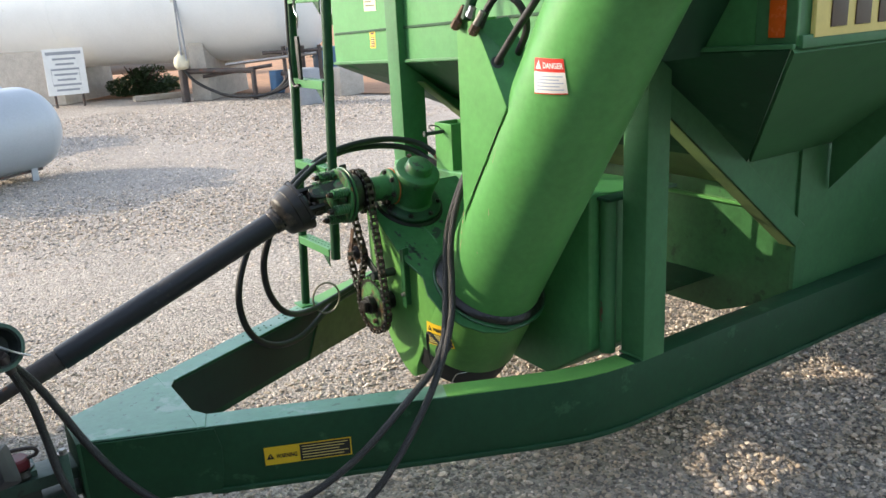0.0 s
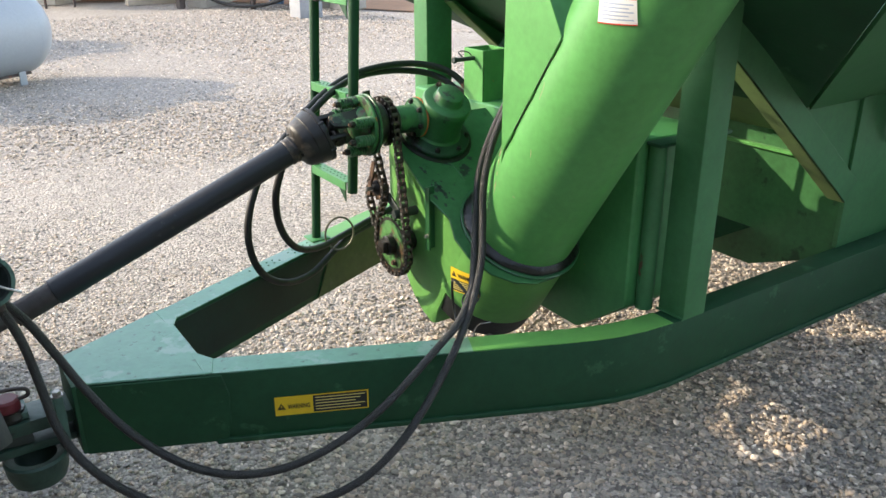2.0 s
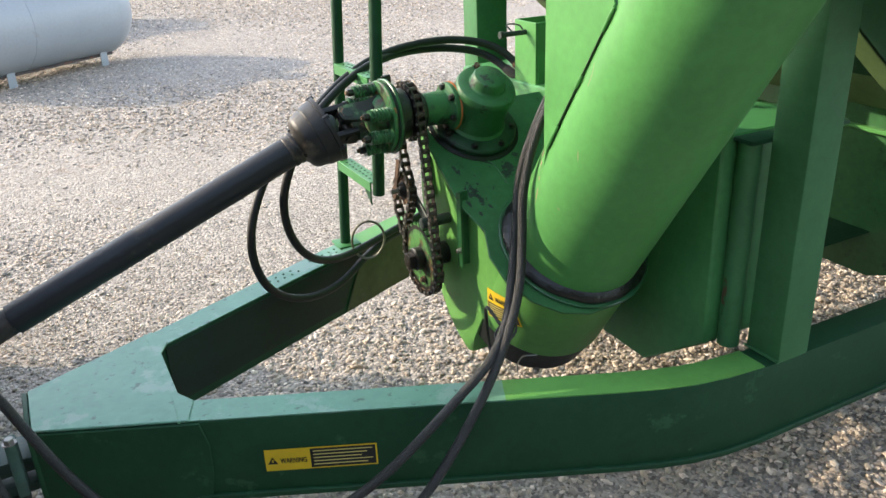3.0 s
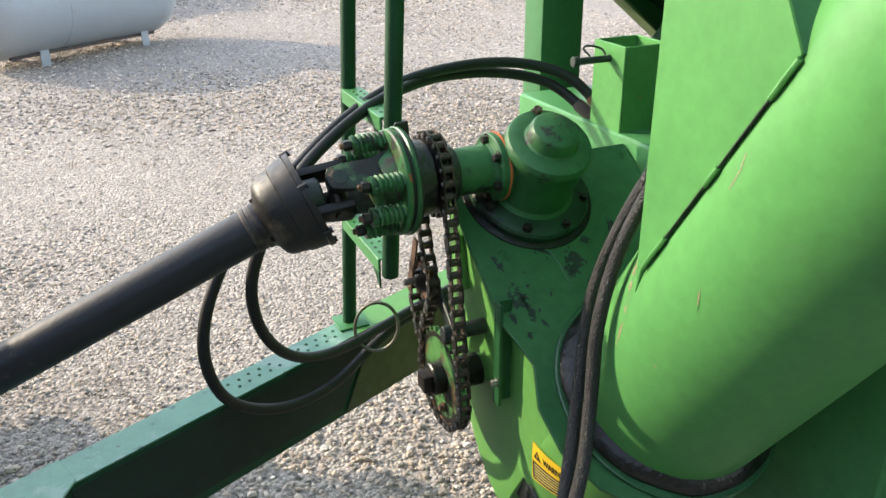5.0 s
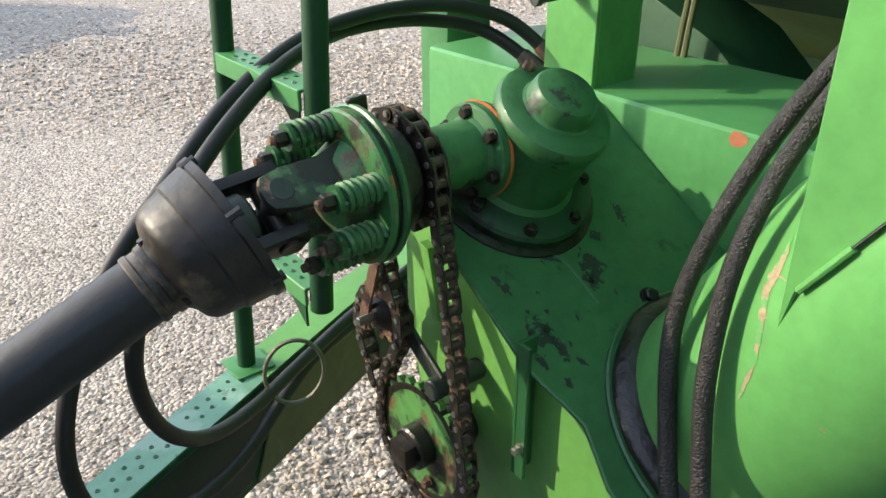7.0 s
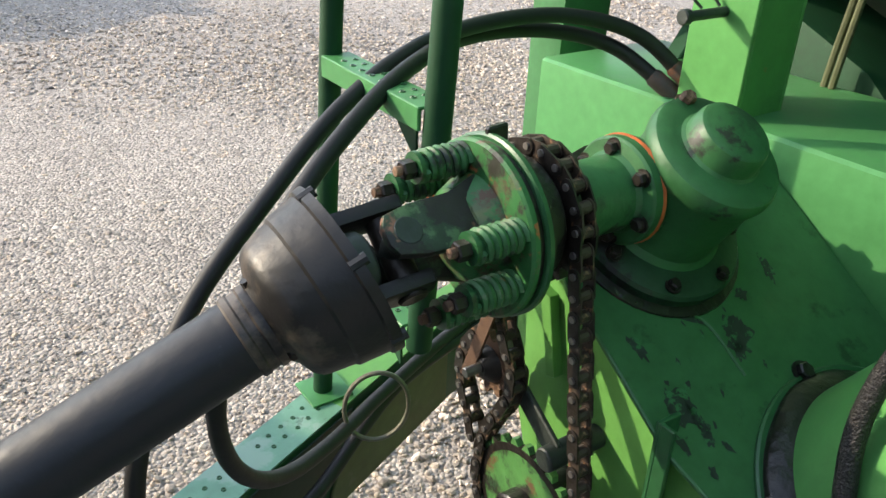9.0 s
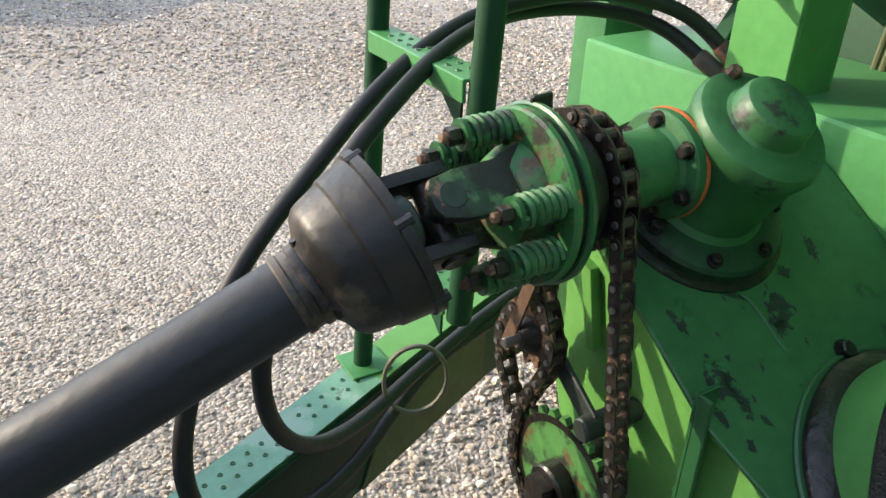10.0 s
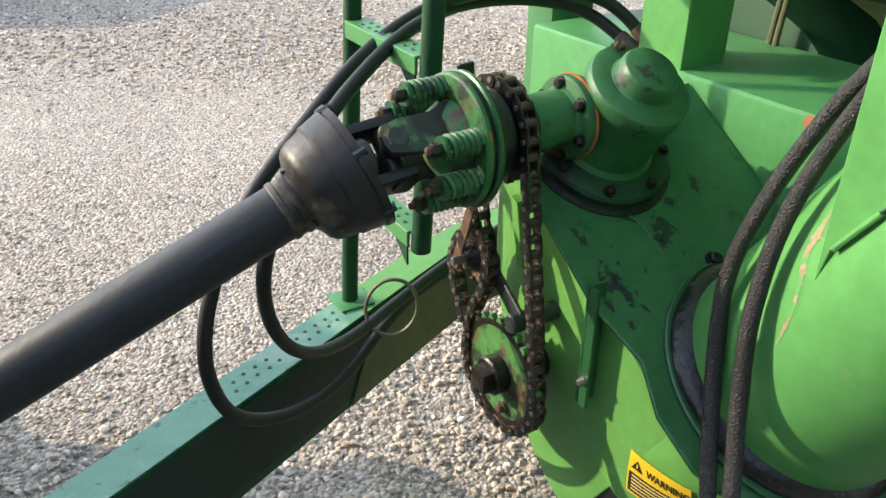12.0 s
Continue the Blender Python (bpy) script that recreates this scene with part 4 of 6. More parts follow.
def drive_shaft():
    pto = thing("drive_shaft", (0.2, 0.1, 0), "black plastic guarded drive shaft with a sprung slip clutch", "drive shaft")

    def at(h):
        return P0 + PD * h
    # guard: long tube, ribbed collar and flared bell
    L0 = PL - 0.112
    part("guard_tube", lathe(P0, PD, [(0.56, 0.034), (0.562, 0.039), (0.60, 0.039), (L0 - 0.03, 0.0395)], 40), M_BLACK, pto, "matt black plastic guard tube")
    bell = part("guard_bell", lathe(P0, PD, [(L0 - 0.03, 0.041), (L0 - 0.028, 0.0425), (L0 - 0.022, 0.0425), (L0 - 0.02, 0.041), (L0 - 0.012, 0.041), (L0 - 0.01, 0.0435), (L0 - 0.004, 0.0435), (L0 - 0.002, 0.043), (L0 + 0.003, 0.049), (L0 + 0.009, 0.064), (L0 + 0.016, 0.071), (L0 + 0.022, 0.0735), (L0 + 0.046, 0.0795), (L0 + 0.049, 0.0825), (L0 + 0.080, 0.088), (L0 + 0.082, 0.0915), (L0 + 0.092, 0.0925), (L0 + 0.092, 0.086), (L0 + 0.055, 0.076), (L0 + 0.02, 0.066), (L0 + 0.01, 0.045)], 48), M_BLACK_DUSTY, pto, "scuffed black plastic guard bell")
    _, u, w = axes(PD)
    for i in range(6):
        a = 2 * math.pi * i / 6 + 0.4
        dd = u * math.cos(a) + w * math.sin(a)
        part("rim_tab", rod(at(L0 + 0.080) + dd * 0.088, at(L0 + 0.097) + dd * 0.089, 0.006, 8), M_BLACK, bell)
    for a in (0.3, 2.6, 4.6):
        dd = u * math.cos(a) + w * math.sin(a)
        part("collar_screw", rod(at(L0 + 0.002) + dd * 0.040, at(L0 + 0.002) + dd * 0.050, 0.005, 8), M_GREASY, bell)
    part("inner_guard", lathe(P0, PD, [(0.44, 0.026), (0.442, 0.033), (0.46, 0.034), (0.57, 0.034)], 32), M_BROWN_DUST, pto)
    part("inner_shaft", lathe(P0, PD, [(-0.5, 0.019), (0.45, 0.019)], 20), M_BROWN_DUST, pto, "rusty inner drive shaft")
    # universal joint
    y, z = SH_Y, SH_Z
    def turned(bm):
        bmesh.ops.rotate(bm, verts=bm.verts, cent=(0.890, y, z), matrix=Matrix.Rotation(math.radians(38.0), 3, 'X'))
        return bm
    joint = part("joint_cross", turned(rod((0.890, y - 0.054, z), (0.890, y + 0.054, z), 0.016, 18, 0.002)), M_GREASY, pto, "greasy universal joint")
    part("cross_cap", turned(rod((0.890, y, z - 0.048), (0.890, y, z + 0.048), 0.016, 18, 0.002)), M_IRON, joint)
    for s in (-1, 1):
        ear = prism([(0.80, y + s * 0.034, z - 0.012), (0.908, y + s * 0.034, z - 0.028), (0.916, y + s * 0.034, z), (0.908, y + s * 0.034, z + 0.028), (0.80, y + s * 0.034, z + 0.008)], (0, s * 0.016, 0), 0.004)
        part("yoke_ear", turned(ear), M_JOINT, joint)
        ear = prism([(0.866, y - 0.010, z + s * 0.034), (0.872, y - 0.022, z + s * 0.034), (0.90, y - 0.028, z + s * 0.034), (0.95, y - 0.030, z + s * 0.034), (0.99, y - 0.044, z + s * 0.034), (0.99, y + 0.044, z + s * 0.034), (0.95, y + 0.030, z + s * 0.034), (0.90, y + 0.028, z + s * 0.034), (0.872, y + 0.022, z + s * 0.034), (0.866, y + 0.010, z + s * 0.034)], (0, 0, s * 0.013), 0.004)
        part("yoke_ear", turned(ear), M_FLAKED, joint)
    part("yoke_root", rod((0.78, y, z - 0.012), (0.86, y, z - 0.004), 0.034, 24, 0.004), M_IRON, joint)
    # slip clutch: two discs, friction lining, springs on bolts
    cl = part("clutch_plate", lathe((0.990, y, z), (1, 0, 0), [(0, 0.05), (0, 0.095), (0.003, 0.098), (0.009, 0.098), (0.011, 0.095)], 48), M_RUSTY_GREEN, pto, "green slip clutch with coil springs, paint flaking")
    part("lining", lathe((1.001, y, z), (1, 0, 0), [(0, 0.094), (0.006, 0.094)], 48), M_GREASE, cl)
    part("pressure_plate", lathe((1.007, y, z), (1, 0, 0), [(0, 0.098), (0.002, 0.101), (0.007, 0.101), (0.009, 0.098)], 48), M_GREEN_OILY, cl)
    part("lining", lathe((1.016, y, z), (1, 0, 0), [(0, 0.094), (0.006, 0.094), (0.008, 0.08)], 48), M_GREASE, cl)
    part("clutch_hub", rod((1.022, y, z), (1.060, y, z), 0.070, 40, 0.004), M_GREASE, cl)
    part("yoke_flange", lathe((0.955, y, z), (1, 0, 0), [(0, 0.03), (0.01, 0.05), (0.03, 0.06), (0.036, 0.062)], 32), M_RUSTY_GREEN, cl)
    for i in range(8):
        if i in (3, 7):
            continue
        a = 2 * math.pi * (i + 0.45) / 8
        c = Vector((0.002, y + 0.077 * math.sin(a), z + 0.077 * math.cos(a)))
        bolt = part("spring_bolt", rod(c + Vector((0.905, 0, 0)), c + Vector((1.0, 0, 0)), 0.0055, 10, 0.001), M_RUSTY, cl)
        part("spring", coil(c + Vector((0.934, 0, 0)), c + Vector((0.988, 0, 0)), 0.0145, 0.0043, 6), M_SPRING, bolt)
        part("spring_core", rod(c + Vector((0.934, 0, 0)), c + Vector((0.988, 0, 0)), 0.011, 12), M_GREEN_OILY, bolt)
        part("washer", lathe(c + Vector((0.927, 0, 0)), (1, 0, 0), [(0, 0.017), (0.005, 0.017)], 16), M_GREEN_OILY, bolt)
        part("nut", lathe(c + Vector((0.912, 0, 0)), (1, 0, 0), [(0, 0.009), (0.002, 0.0105), (0.013, 0.0105), (0.015, 0.009)], 6), M_GREASY, bolt)


M_RUSTY_GREEN = material("flaking_green_paint", (0.035, 0.16, 0.045), 0.5, vary=0.3, bump=0.35, spots=(((0.09, 0.13, 0.06), 0.24, 26.0), ((0.03, 0.03, 0.022), 0.27, 22.0), (PRIMER, 0.19, 26.0), ((0.10, 0.062, 0.036), 0.22, 38.0)))
M_SPRING = material("worn_green_spring", (0.04, 0.15, 0.05), 0.5, vary=0.3, bump=0.25, spots=(((0.02, 0.035, 0.022), 0.27, 24.0), ((0.14, 0.20, 0.11), 0.19, 40.0), (PRIMER, 0.13, 34.0)))
M_JOINT = material("oily_black_iron", (0.013, 0.012, 0.012), 0.42, metal=0.2, vary=0.4, bump=0.4, spots=(((0.06, 0.05, 0.04), 0.10, 22.0),))
M_FLAKED = material("grimy_flaked_paint", (0.022, 0.048, 0.024), 0.5, vary=0.4, bump=0.5, spots=(((0.07, 0.14, 0.06), 0.20, 26.0), ((0.014, 0.012, 0.011), 0.33, 16.0), ((0.22, 0.10, 0.06), 0.17, 24.0)))
drive_shaft()


# ---- hoses ----
def hose(name, pts, r, mat, label, n=10):
    h = thing(name, pts[len(pts) // 2], label, "hose", group="hydraulic hoses")
    path = smooth_path(pts, n)
    part("hose_body", sweep(path, r, 14), mat, h)
    for a, b in ((path[0], path[4]), (path[-1], path[-5])):
        d = (b - a).normalized()
        part("ferrule", lathe(a - d * 0.004, d, [(0, r * 0.9), (0.002, r * 1.25), (0.05, r * 1.25), (0.055, r * 1.05)], 16), M_PIPE, h)
    return h


BACK = "black rubber hydraulic hose looped behind the drive shaft"
hose("hydraulic_hose", [(1.600, 0.330, 1.195), (1.535, 0.420, 1.262), (1.420, 0.470, 1.291), (1.261, 0.467, 1.297), (1.103, 0.383, 1.288), (0.970, 0.305, 1.248), (0.861, 0.250, 1.182), (0.785, 0.219, 1.090), (0.744, 0.214, 0.987), (0.750, 0.228, 0.884), (0.793, 0.260, 0.793), (0.865, 0.310, 0.727), (0.967, 0.373, 0.693), (1.099, 0.443, 0.689), (1.262, 0.507, 0.703), (1.460, 0.560, 0.729), (1.690, 0.601, 0.770)], 0.0125, M_RUBBER, BACK)
hose("hydraulic_hose", [(1.623, 0.312, 1.209), (1.562, 0.386, 1.284), (1.452, 0.435, 1.318), (1.311, 0.453, 1.321), (1.157, 0.440, 1.300), (1.010, 0.395, 1.247), (0.873, 0.338, 1.165), (0.748, 0.285, 1.073), (0.666, 0.236, 0.969), (0.633, 0.212, 0.859), (0.653, 0.217, 0.750), (0.717, 0.256, 0.666), (0.816, 0.308, 0.612), (0.934, 0.369, 0.602), (1.065, 0.436, 0.645), (1.160, 0.475, 0.672), (1.300, 0.510, 0.690), (1.500, 0.545, 0.710)], 0.0125, M_RUBBER, BACK)
solo("wire_ring", sweep([Vector((1.050, 0.376, 0.728)) + Vector((0.048 * math.cos(a), -0.023 * math.cos(a) + 0.012 * math.sin(a), 0.060 * math.sin(a) + 0.012 * math.cos(a))) for a in [0.2 * i for i in range(33)]], 0.0042, 8), M_WIRE, "bent steel wire ring hung on the hoses", "wire ring")
FRONT = "black braided hydraulic hose hanging in front of the auger"
hose("hydraulic_hose", [(1.330, -0.450, 1.660), (1.325, -0.405, 1.550), (1.336, -0.373, 1.452), (1.293, -0.317, 1.326), (1.252, -0.285, 1.206), (1.218, -0.276, 1.093), (1.181, -0.313, 0.979), (1.132, -0.373, 0.877), (1.071, -0.440, 0.796), (0.991, -0.492, 0.738), (0.895, -0.520, 0.692), (0.802, -0.534, 0.638), (0.710, -0.538, 0.580), (0.613, -0.532, 0.528), (0.511, -0.517, 0.487), (0.407, -0.490, 0.463), (0.305, -0.448, 0.462), (0.213, -0.389, 0.486), (0.135, -0.318, 0.533), (0.068, -0.246, 0.602), (0.013, -0.184, 0.690), (-0.035, -0.142, 0.792), (-0.086, -0.128, 0.901), (-0.153, -0.145, 1.008)], 0.0114, M_BRAID, FRONT)
hose("hydraulic_hose", [(1.335, -0.500, 1.680), (1.328, -0.450, 1.560), (1.314, -0.397, 1.449), (1.273, -0.351, 1.326), (1.222, -0.336, 1.204), (1.182, -0.349, 1.084), (1.160, -0.376, 0.968), (1.122, -0.421, 0.867), (1.057, -0.470, 0.779), (0.976, -0.519, 0.701), (0.884, -0.561, 0.624), (0.790, -0.592, 0.549), (0.695, -0.606, 0.477), (0.594, -0.601, 0.419), (0.483, -0.574, 0.383), (0.363, -0.531, 0.369), (0.242, -0.476, 0.379), (0.128, -0.412, 0.413), (0.033, -0.345, 0.470), (-0.037, -0.281, 0.545), (-0.076, -0.227, 0.639), (-0.090, -0.186, 0.751), (-0.109, -0.162, 0.874), (-0.150, -0.158, 1.004)], 0.0114, M_BRAID, FRONT)
solo("tie_wire", sweep([Vector((1.068, -0.445, 0.775)) + Vector((0.024 * math.cos(a), -0.03 * math.sin(a), 0.02 * math.cos(a))) for a in [0.35 * i for i in range(18)]], 0.003, 6), M_INK, "black tie wire binding the hoses", "tie wire")
solo("hose_loop", sweep(smooth_path([(1.07, -0.42, 0.78), (1.075, -0.345, 0.795), (1.09, -0.315, 0.735), (1.09, -0.33, 0.66), (1.07, -0.39, 0.63)], 8), 0.0045, 8), M_INK, "thin black cord loop beside the boot", "cord")
solo("upper_hose", sweep(smooth_path([(1.25, -0.535, 1.650), (1.230, -0.571, 1.676), (1.236, -0.645, 1.757), (1.24, -0.735, 1.845), (1.24, -0.80, 1.92), (1.27, -0.85, 2.02)], 8), 0.011, 12), M_RUBBER, "black hose running out of the gusset plate's hole", "hose", group="hydraulic hoses")
solo("upper_hose", sweep(smooth_path([(1.212, -0.515, 1.775), (1.225, -0.545, 1.835), (1.24, -0.585, 1.866), (1.265, -0.630, 1.836), (1.288, -0.636, 1.773), (1.298, -0.585, 1.70), (1.315, -0.52, 1.64)], 8), 0.011, 12), M_RUBBER, "black hose arching from a fitting into the gusset", "hose", group="hydraulic hoses")
solo("upper_hose", sweep(smooth_path([(1.205, -0.455, 1.800), (1.215, -0.480, 1.86), (1.225, -0.50, 1.93), (1.25, -0.53, 2.05)], 8), 0.016, 12), M_GREEN_OLD_SHADED, "dark green feed hose above the gusset plate", "hose", group="hydraulic hoses")
for y, z, mat, lab in ((-0.423, 1.787, M_RUSTY, "brown corroded hose fitting"), (-0.512, 1.770, M_RUSTY, "brown corroded elbow fitting")):
    b = thing("hose_fitting", (1.20, y, z), lab, "fitting", group="fittings")
    part("nut", lathe((1.192, y + 0.012, z - 0.014), (0.1, -0.45, 0.6), [(0, 0.012), (0.003, 0.015), (0.03, 0.015), (0.033, 0.011)], 6), mat, b)
    part("elbow", rod((1.194, y - 0.002, z + 0.008), (1.205, y - 0.03, z + 0.05), 0.010, 12, 0.002), M_STEEL if y < -0.5 else M_RUSTY, b)
solo("union_nut", lathe((1.196, -0.487, 1.803), (0.1, -0.35, 0.75), [(0, 0.012), (0.003, 0.0145), (0.014, 0.0145), (0.018, 0.012), (0.034, 0.012)], 6), M_CHROME, "bright steel union nut beside the hose fittings", "fitting")
# strap with a hook on the ladder
strap = thing("ladder_strap", (1.05, 0.41, 1.7), "black rubber strap and steel hook hung on the ladder", "strap")
part("strap", box(1.045, 1.055, 0.397, 0.423, 1.60, 1.76, 0.003), M_RUBBER, strap)
part("hook", sweep(smooth_path([(1.050, 0.397, 1.79), (1.050, 0.387, 1.83), (1.050, 0.405, 1.85), (1.050, 0.410, 1.875), (1.050, 0.390, 1.90), (1.050, 0.397, 1.94)], 6), 0.004, 8), M_CHROME, strap)
solo("bungee_cord", sweep(smooth_path([(1.09, 0.50, 2.5), (1.055, 0.497, 1.78), (1.05, 0.492, 1.62), (1.05, 0.475, 1.575), (1.055, 0.44, 1.578)], 8), 0.006, 8), M_RUBBER, "black rubber cord tied along the ladder", "cord")


# ---- hitch and tractor ----
M_REDCAP = material("dusty_red_plastic", (0.14, 0.014, 0.022), 0.5, vary=0.25, bump=0.2)


M_HITCH = material("dark_green_cast_iron", (0.028, 0.060, 0.044), 0.5, metal=0.1, vary=0.35, bump=0.4, spots=(((0.02, 0.02, 0.018), 0.16, 16.0), (RUST, 0.08, 14.0)))


def hitch():
    h = thing("hitch", (-0.12, 0, 0.4), "dark green cast hitch with clevis and cupped base", "hitch")
    part("clevis", box(-0.25, -0.012, -0.055, 0.055, 0.535, 0.575, 0.006), M_HITCH, h)
    part("lower_jaw", box(-0.24, -0.012, -0.05, 0.05, 0.475, 0.50, 0.006), M_HITCH, h)
    part("back_plate", box(-0.06, -0.035, -0.10, -0.045, 0.50, 0.645, 0.006), M_DULL, h)
    part("bolt", hexbolt((-0.048, -0.085, 0.645), (0, 0, 1), 0.012, 0.012), M_STEEL, h)
    part("cup", lathe((-0.125, -0.03, 0.372), (0, 0, 1), [(0, 0.03), (0, 0.055), (0.010, 0.070), (0.04, 0.080), (0.08, 0.084), (0.086, 0.078), (0.082, 0.055), (0.05, 0.045), (0.03, 0.03)], 36), M_HITCH, h)
    part("collar", lathe((-0.165, -0.01, 0.575), (0, 0, 1), [(0, 0.04), (0.012, 0.045), (0.03, 0.04)], 24), M_GREASE, h)
    pin = thing("hitch_pin", (-0.165, -0.01, 0.47), "hitch pin with red cap and wire loop handle", "pin")
    part("shank", rod((-0.165, -0.01, 0.47), (-0.165, -0.01, 0.605), 0.016, 16), M_STEEL, pin)
    part("cap", lathe((-0.165, -0.01, 0.603), (0, 0, 1), [(0, 0.03), (0.004, 0.034), (0.03, 0.034), (0.036, 0.028)], 24), M_REDCAP, pin)
    part("handle", sweep(smooth_path([(-0.195, -0.01, 0.632), (-0.20, -0.012, 0.66), (-0.16, -0.02, 0.668), (-0.115, -0.025, 0.66), (-0.112, -0.025, 0.64), (-0.14, -0.02, 0.632)], 6), 0.0055, 8), M_PIPE, pin)
    bar = thing("drawbar", (-0.8, 0.08, 0.45), "dark steel tractor drawbar", "drawbar")
    part("beam", prism([(-0.12, -0.05, 0.505), (-0.12, 0.05, 0.505), (-1.6, 0.22, 0.505), (-1.6, 0.10, 0.505)], (0, 0, 0.028), 0.004), M_IRON, bar)
    part("hammer_strap", prism([(-0.12, -0.045, 0.579), (-0.12, 0.045, 0.579), (-0.5, 0.085, 0.579), (-0.5, -0.005, 0.579)], (0, 0, 0.02), 0.003), M_DULL, bar)
    cup = thing("hose_coupler", (-0.2, -0.15, 1.0), "round dark green coupler cup at the hose ends", "coupler")
    part("cup", lathe((-0.18, -0.07, 1.005), (0.25, -0.9, 0.3), [(0, 0.03), (0.05, 0.045), (0.085, 0.062), (0.10, 0.064), (0.10, 0.052), (0.06, 0.04), (0.05, 0)], 32), M_IRON, cup)
    part("rim", lathe((-0.18, -0.07, 1.005), (0.25, -0.9, 0.3), [(0.096, 0.058), (0.099, 0.066), (0.107, 0.066), (0.108, 0.056)], 32, caps=False), M_DULL, cup)
    part("clip_wire", sweep(smooth_path([(-0.17, -0.18, 1.06), (-0.13, -0.19, 1.03), (-0.085, -0.18, 1.0)], 5), 0.003, 6), M_CHROME, cup)
    part("bracket", rod((-0.18, -0.07, 1.005), (-0.9, 0.1, 0.95), 0.02, 12), M_IRON, cup)


M_DULL = material("dull_green_iron", (0.055, 0.11, 0.085), 0.6, vary=0.3, bump=0.4)
hitch()


M_TYRE = material("tyre_rubber", (0.017, 0.018, 0.022), 0.6, vary=0.15, bump=0.2, spots=(((0.045, 0.048, 0.055), 0.12, 6.0),))


def tyre(parent, c, axis, r, w):
    """A lugged tractor tyre on its rim."""
    ax = Vector(axis).normalized()
    h = w / 2
    t = part("tyre", lathe(Vector(c) - ax * h, ax, [(0.04, r * 0.55), (0.0, r * 0.66), (0.0, r * 0.80), (0.03, r * 0.91), (0.07, r * 0.95), (w - 0.07, r * 0.95), (w - 0.03, r * 0.91), (w, r * 0.80), (w, r * 0.66), (w - 0.04, r * 0.55)], 64), M_TYRE, parent, "black lugged tractor tyre")
    part("rim", lathe(Vector(c) - ax * h, ax, [(0.05, r * 0.56), (0.12, r * 0.50), (w * 0.5, r * 0.48), (w * 0.5, 0)], 40), M_YELLOW, t)
    _, u, v = axes(ax)
    for i in range(44):
        a = 2 * math.pi * i / 44
        d = u * math.cos(a) + v * math.sin(a)
        e = -u * math.sin(a) + v * math.cos(a)
        s = 1 if i % 2 else -1
        p = Vector(c) + d * r * 0.93
        q = [p - e * 0.03 + ax * s * 0.02, p + e * 0.03 + ax * s * 0.02, p + e * 0.16 + ax * s * (h + 0.004), p + e * 0.06 + ax * s * (h + 0.004)]
        part("lug", prism([a - d * 0.03 for a in q], d * (r * 0.07 + 0.03), 0.012, 2), M_TYRE, t)


def tractor():
    t = thing("tractor", (-2.2, 0.5, 0), "green tractor coupled to the cart by drawbar and drive shaft", "tractor")
    part("rear_axle", rod((-1.17, -0.7, 0.95), (-1.40, 2.05, 0.92), 0.11, 24), M_GREEN_OLD_SHADED, t)
    part("transmission", box(-2.6, -1.15, 0.0, 0.70, 0.55, 1.25, 0.05), M_GREEN_OLD_SHADED, t)
    part("cab", box(-2.9, -1.42, -0.55, 1.42, 1.0, 3.25, 0.10), M_GREEN_OLD_SHADED, t)
    part("hood", box(-4.8, -2.75, 0.15, 0.85, 0.9, 1.75, 0.08), M_GREEN_OLD_SHADED, t)
    tyre(t, (-1.17, -0.90, 0.95), (0.08, 1, 0), 0.95, 0.50)
    tyre(t, (-1.33, 1.33, 0.92), (0.08, 1, 0), 0.92, 0.52)
    tyre(t, (-1.38, 1.93, 0.92), (0.08, 1, 0), 0.92, 0.52)


tractor()


# ---- decals and signs ----
def text_mesh(body, size):
    """Flat mesh of a word, its lower left corner at the origin."""
    cu = bpy.data.curves.new("word", 'FONT')
    cu.body, cu.size = body, size
    cu.resolution_u = 3
    cu.offset = size * 0.025
    ob = bpy.data.objects.new("word", cu)
    scene.collection.objects.link(ob)
    me = bpy.data.meshes.new_from_object(ob.evaluated_get(bpy.context.evaluated_depsgraph_get()))
    bpy.data.objects.remove(ob)
    bpy.data.curves.remove(cu)
    return me


def lay_rect(fn, u0, u1, v0, v1, k, nu=10, nv=6, round_r=0.0):
    bm = bmesh.new()
    g = []
    for i in range(nu + 1):
        row = []
        for j in range(nv + 1):
            row.append(bm.verts.new(fn(u0 + (u1 - u0) * i / nu, v0 + (v1 - v0) * j / nv, k)))
        g.append(row)
    for i in range(nu):
        for j in range(nv):
            bm.faces.new((g[i][j], g[i + 1][j], g[i + 1][j + 1], g[i][j + 1]))
    return bm


def lay_poly(fn, pts, k):
    bm = bmesh.new()
    bm.faces.new([bm.verts.new(fn(u, v, k)) for u, v in pts])
    return bm


def lay_word(fn, body, size, u, v, k, squeeze=1.0):
    me = text_mesh(body, size)
    bm = bmesh.new()
    bm.from_mesh(me)
    bpy.data.meshes.remove(me)
    for p in bm.verts:
        p.co = fn(u + p.co.x * squeeze, v + p.co.y, k)
    return bm


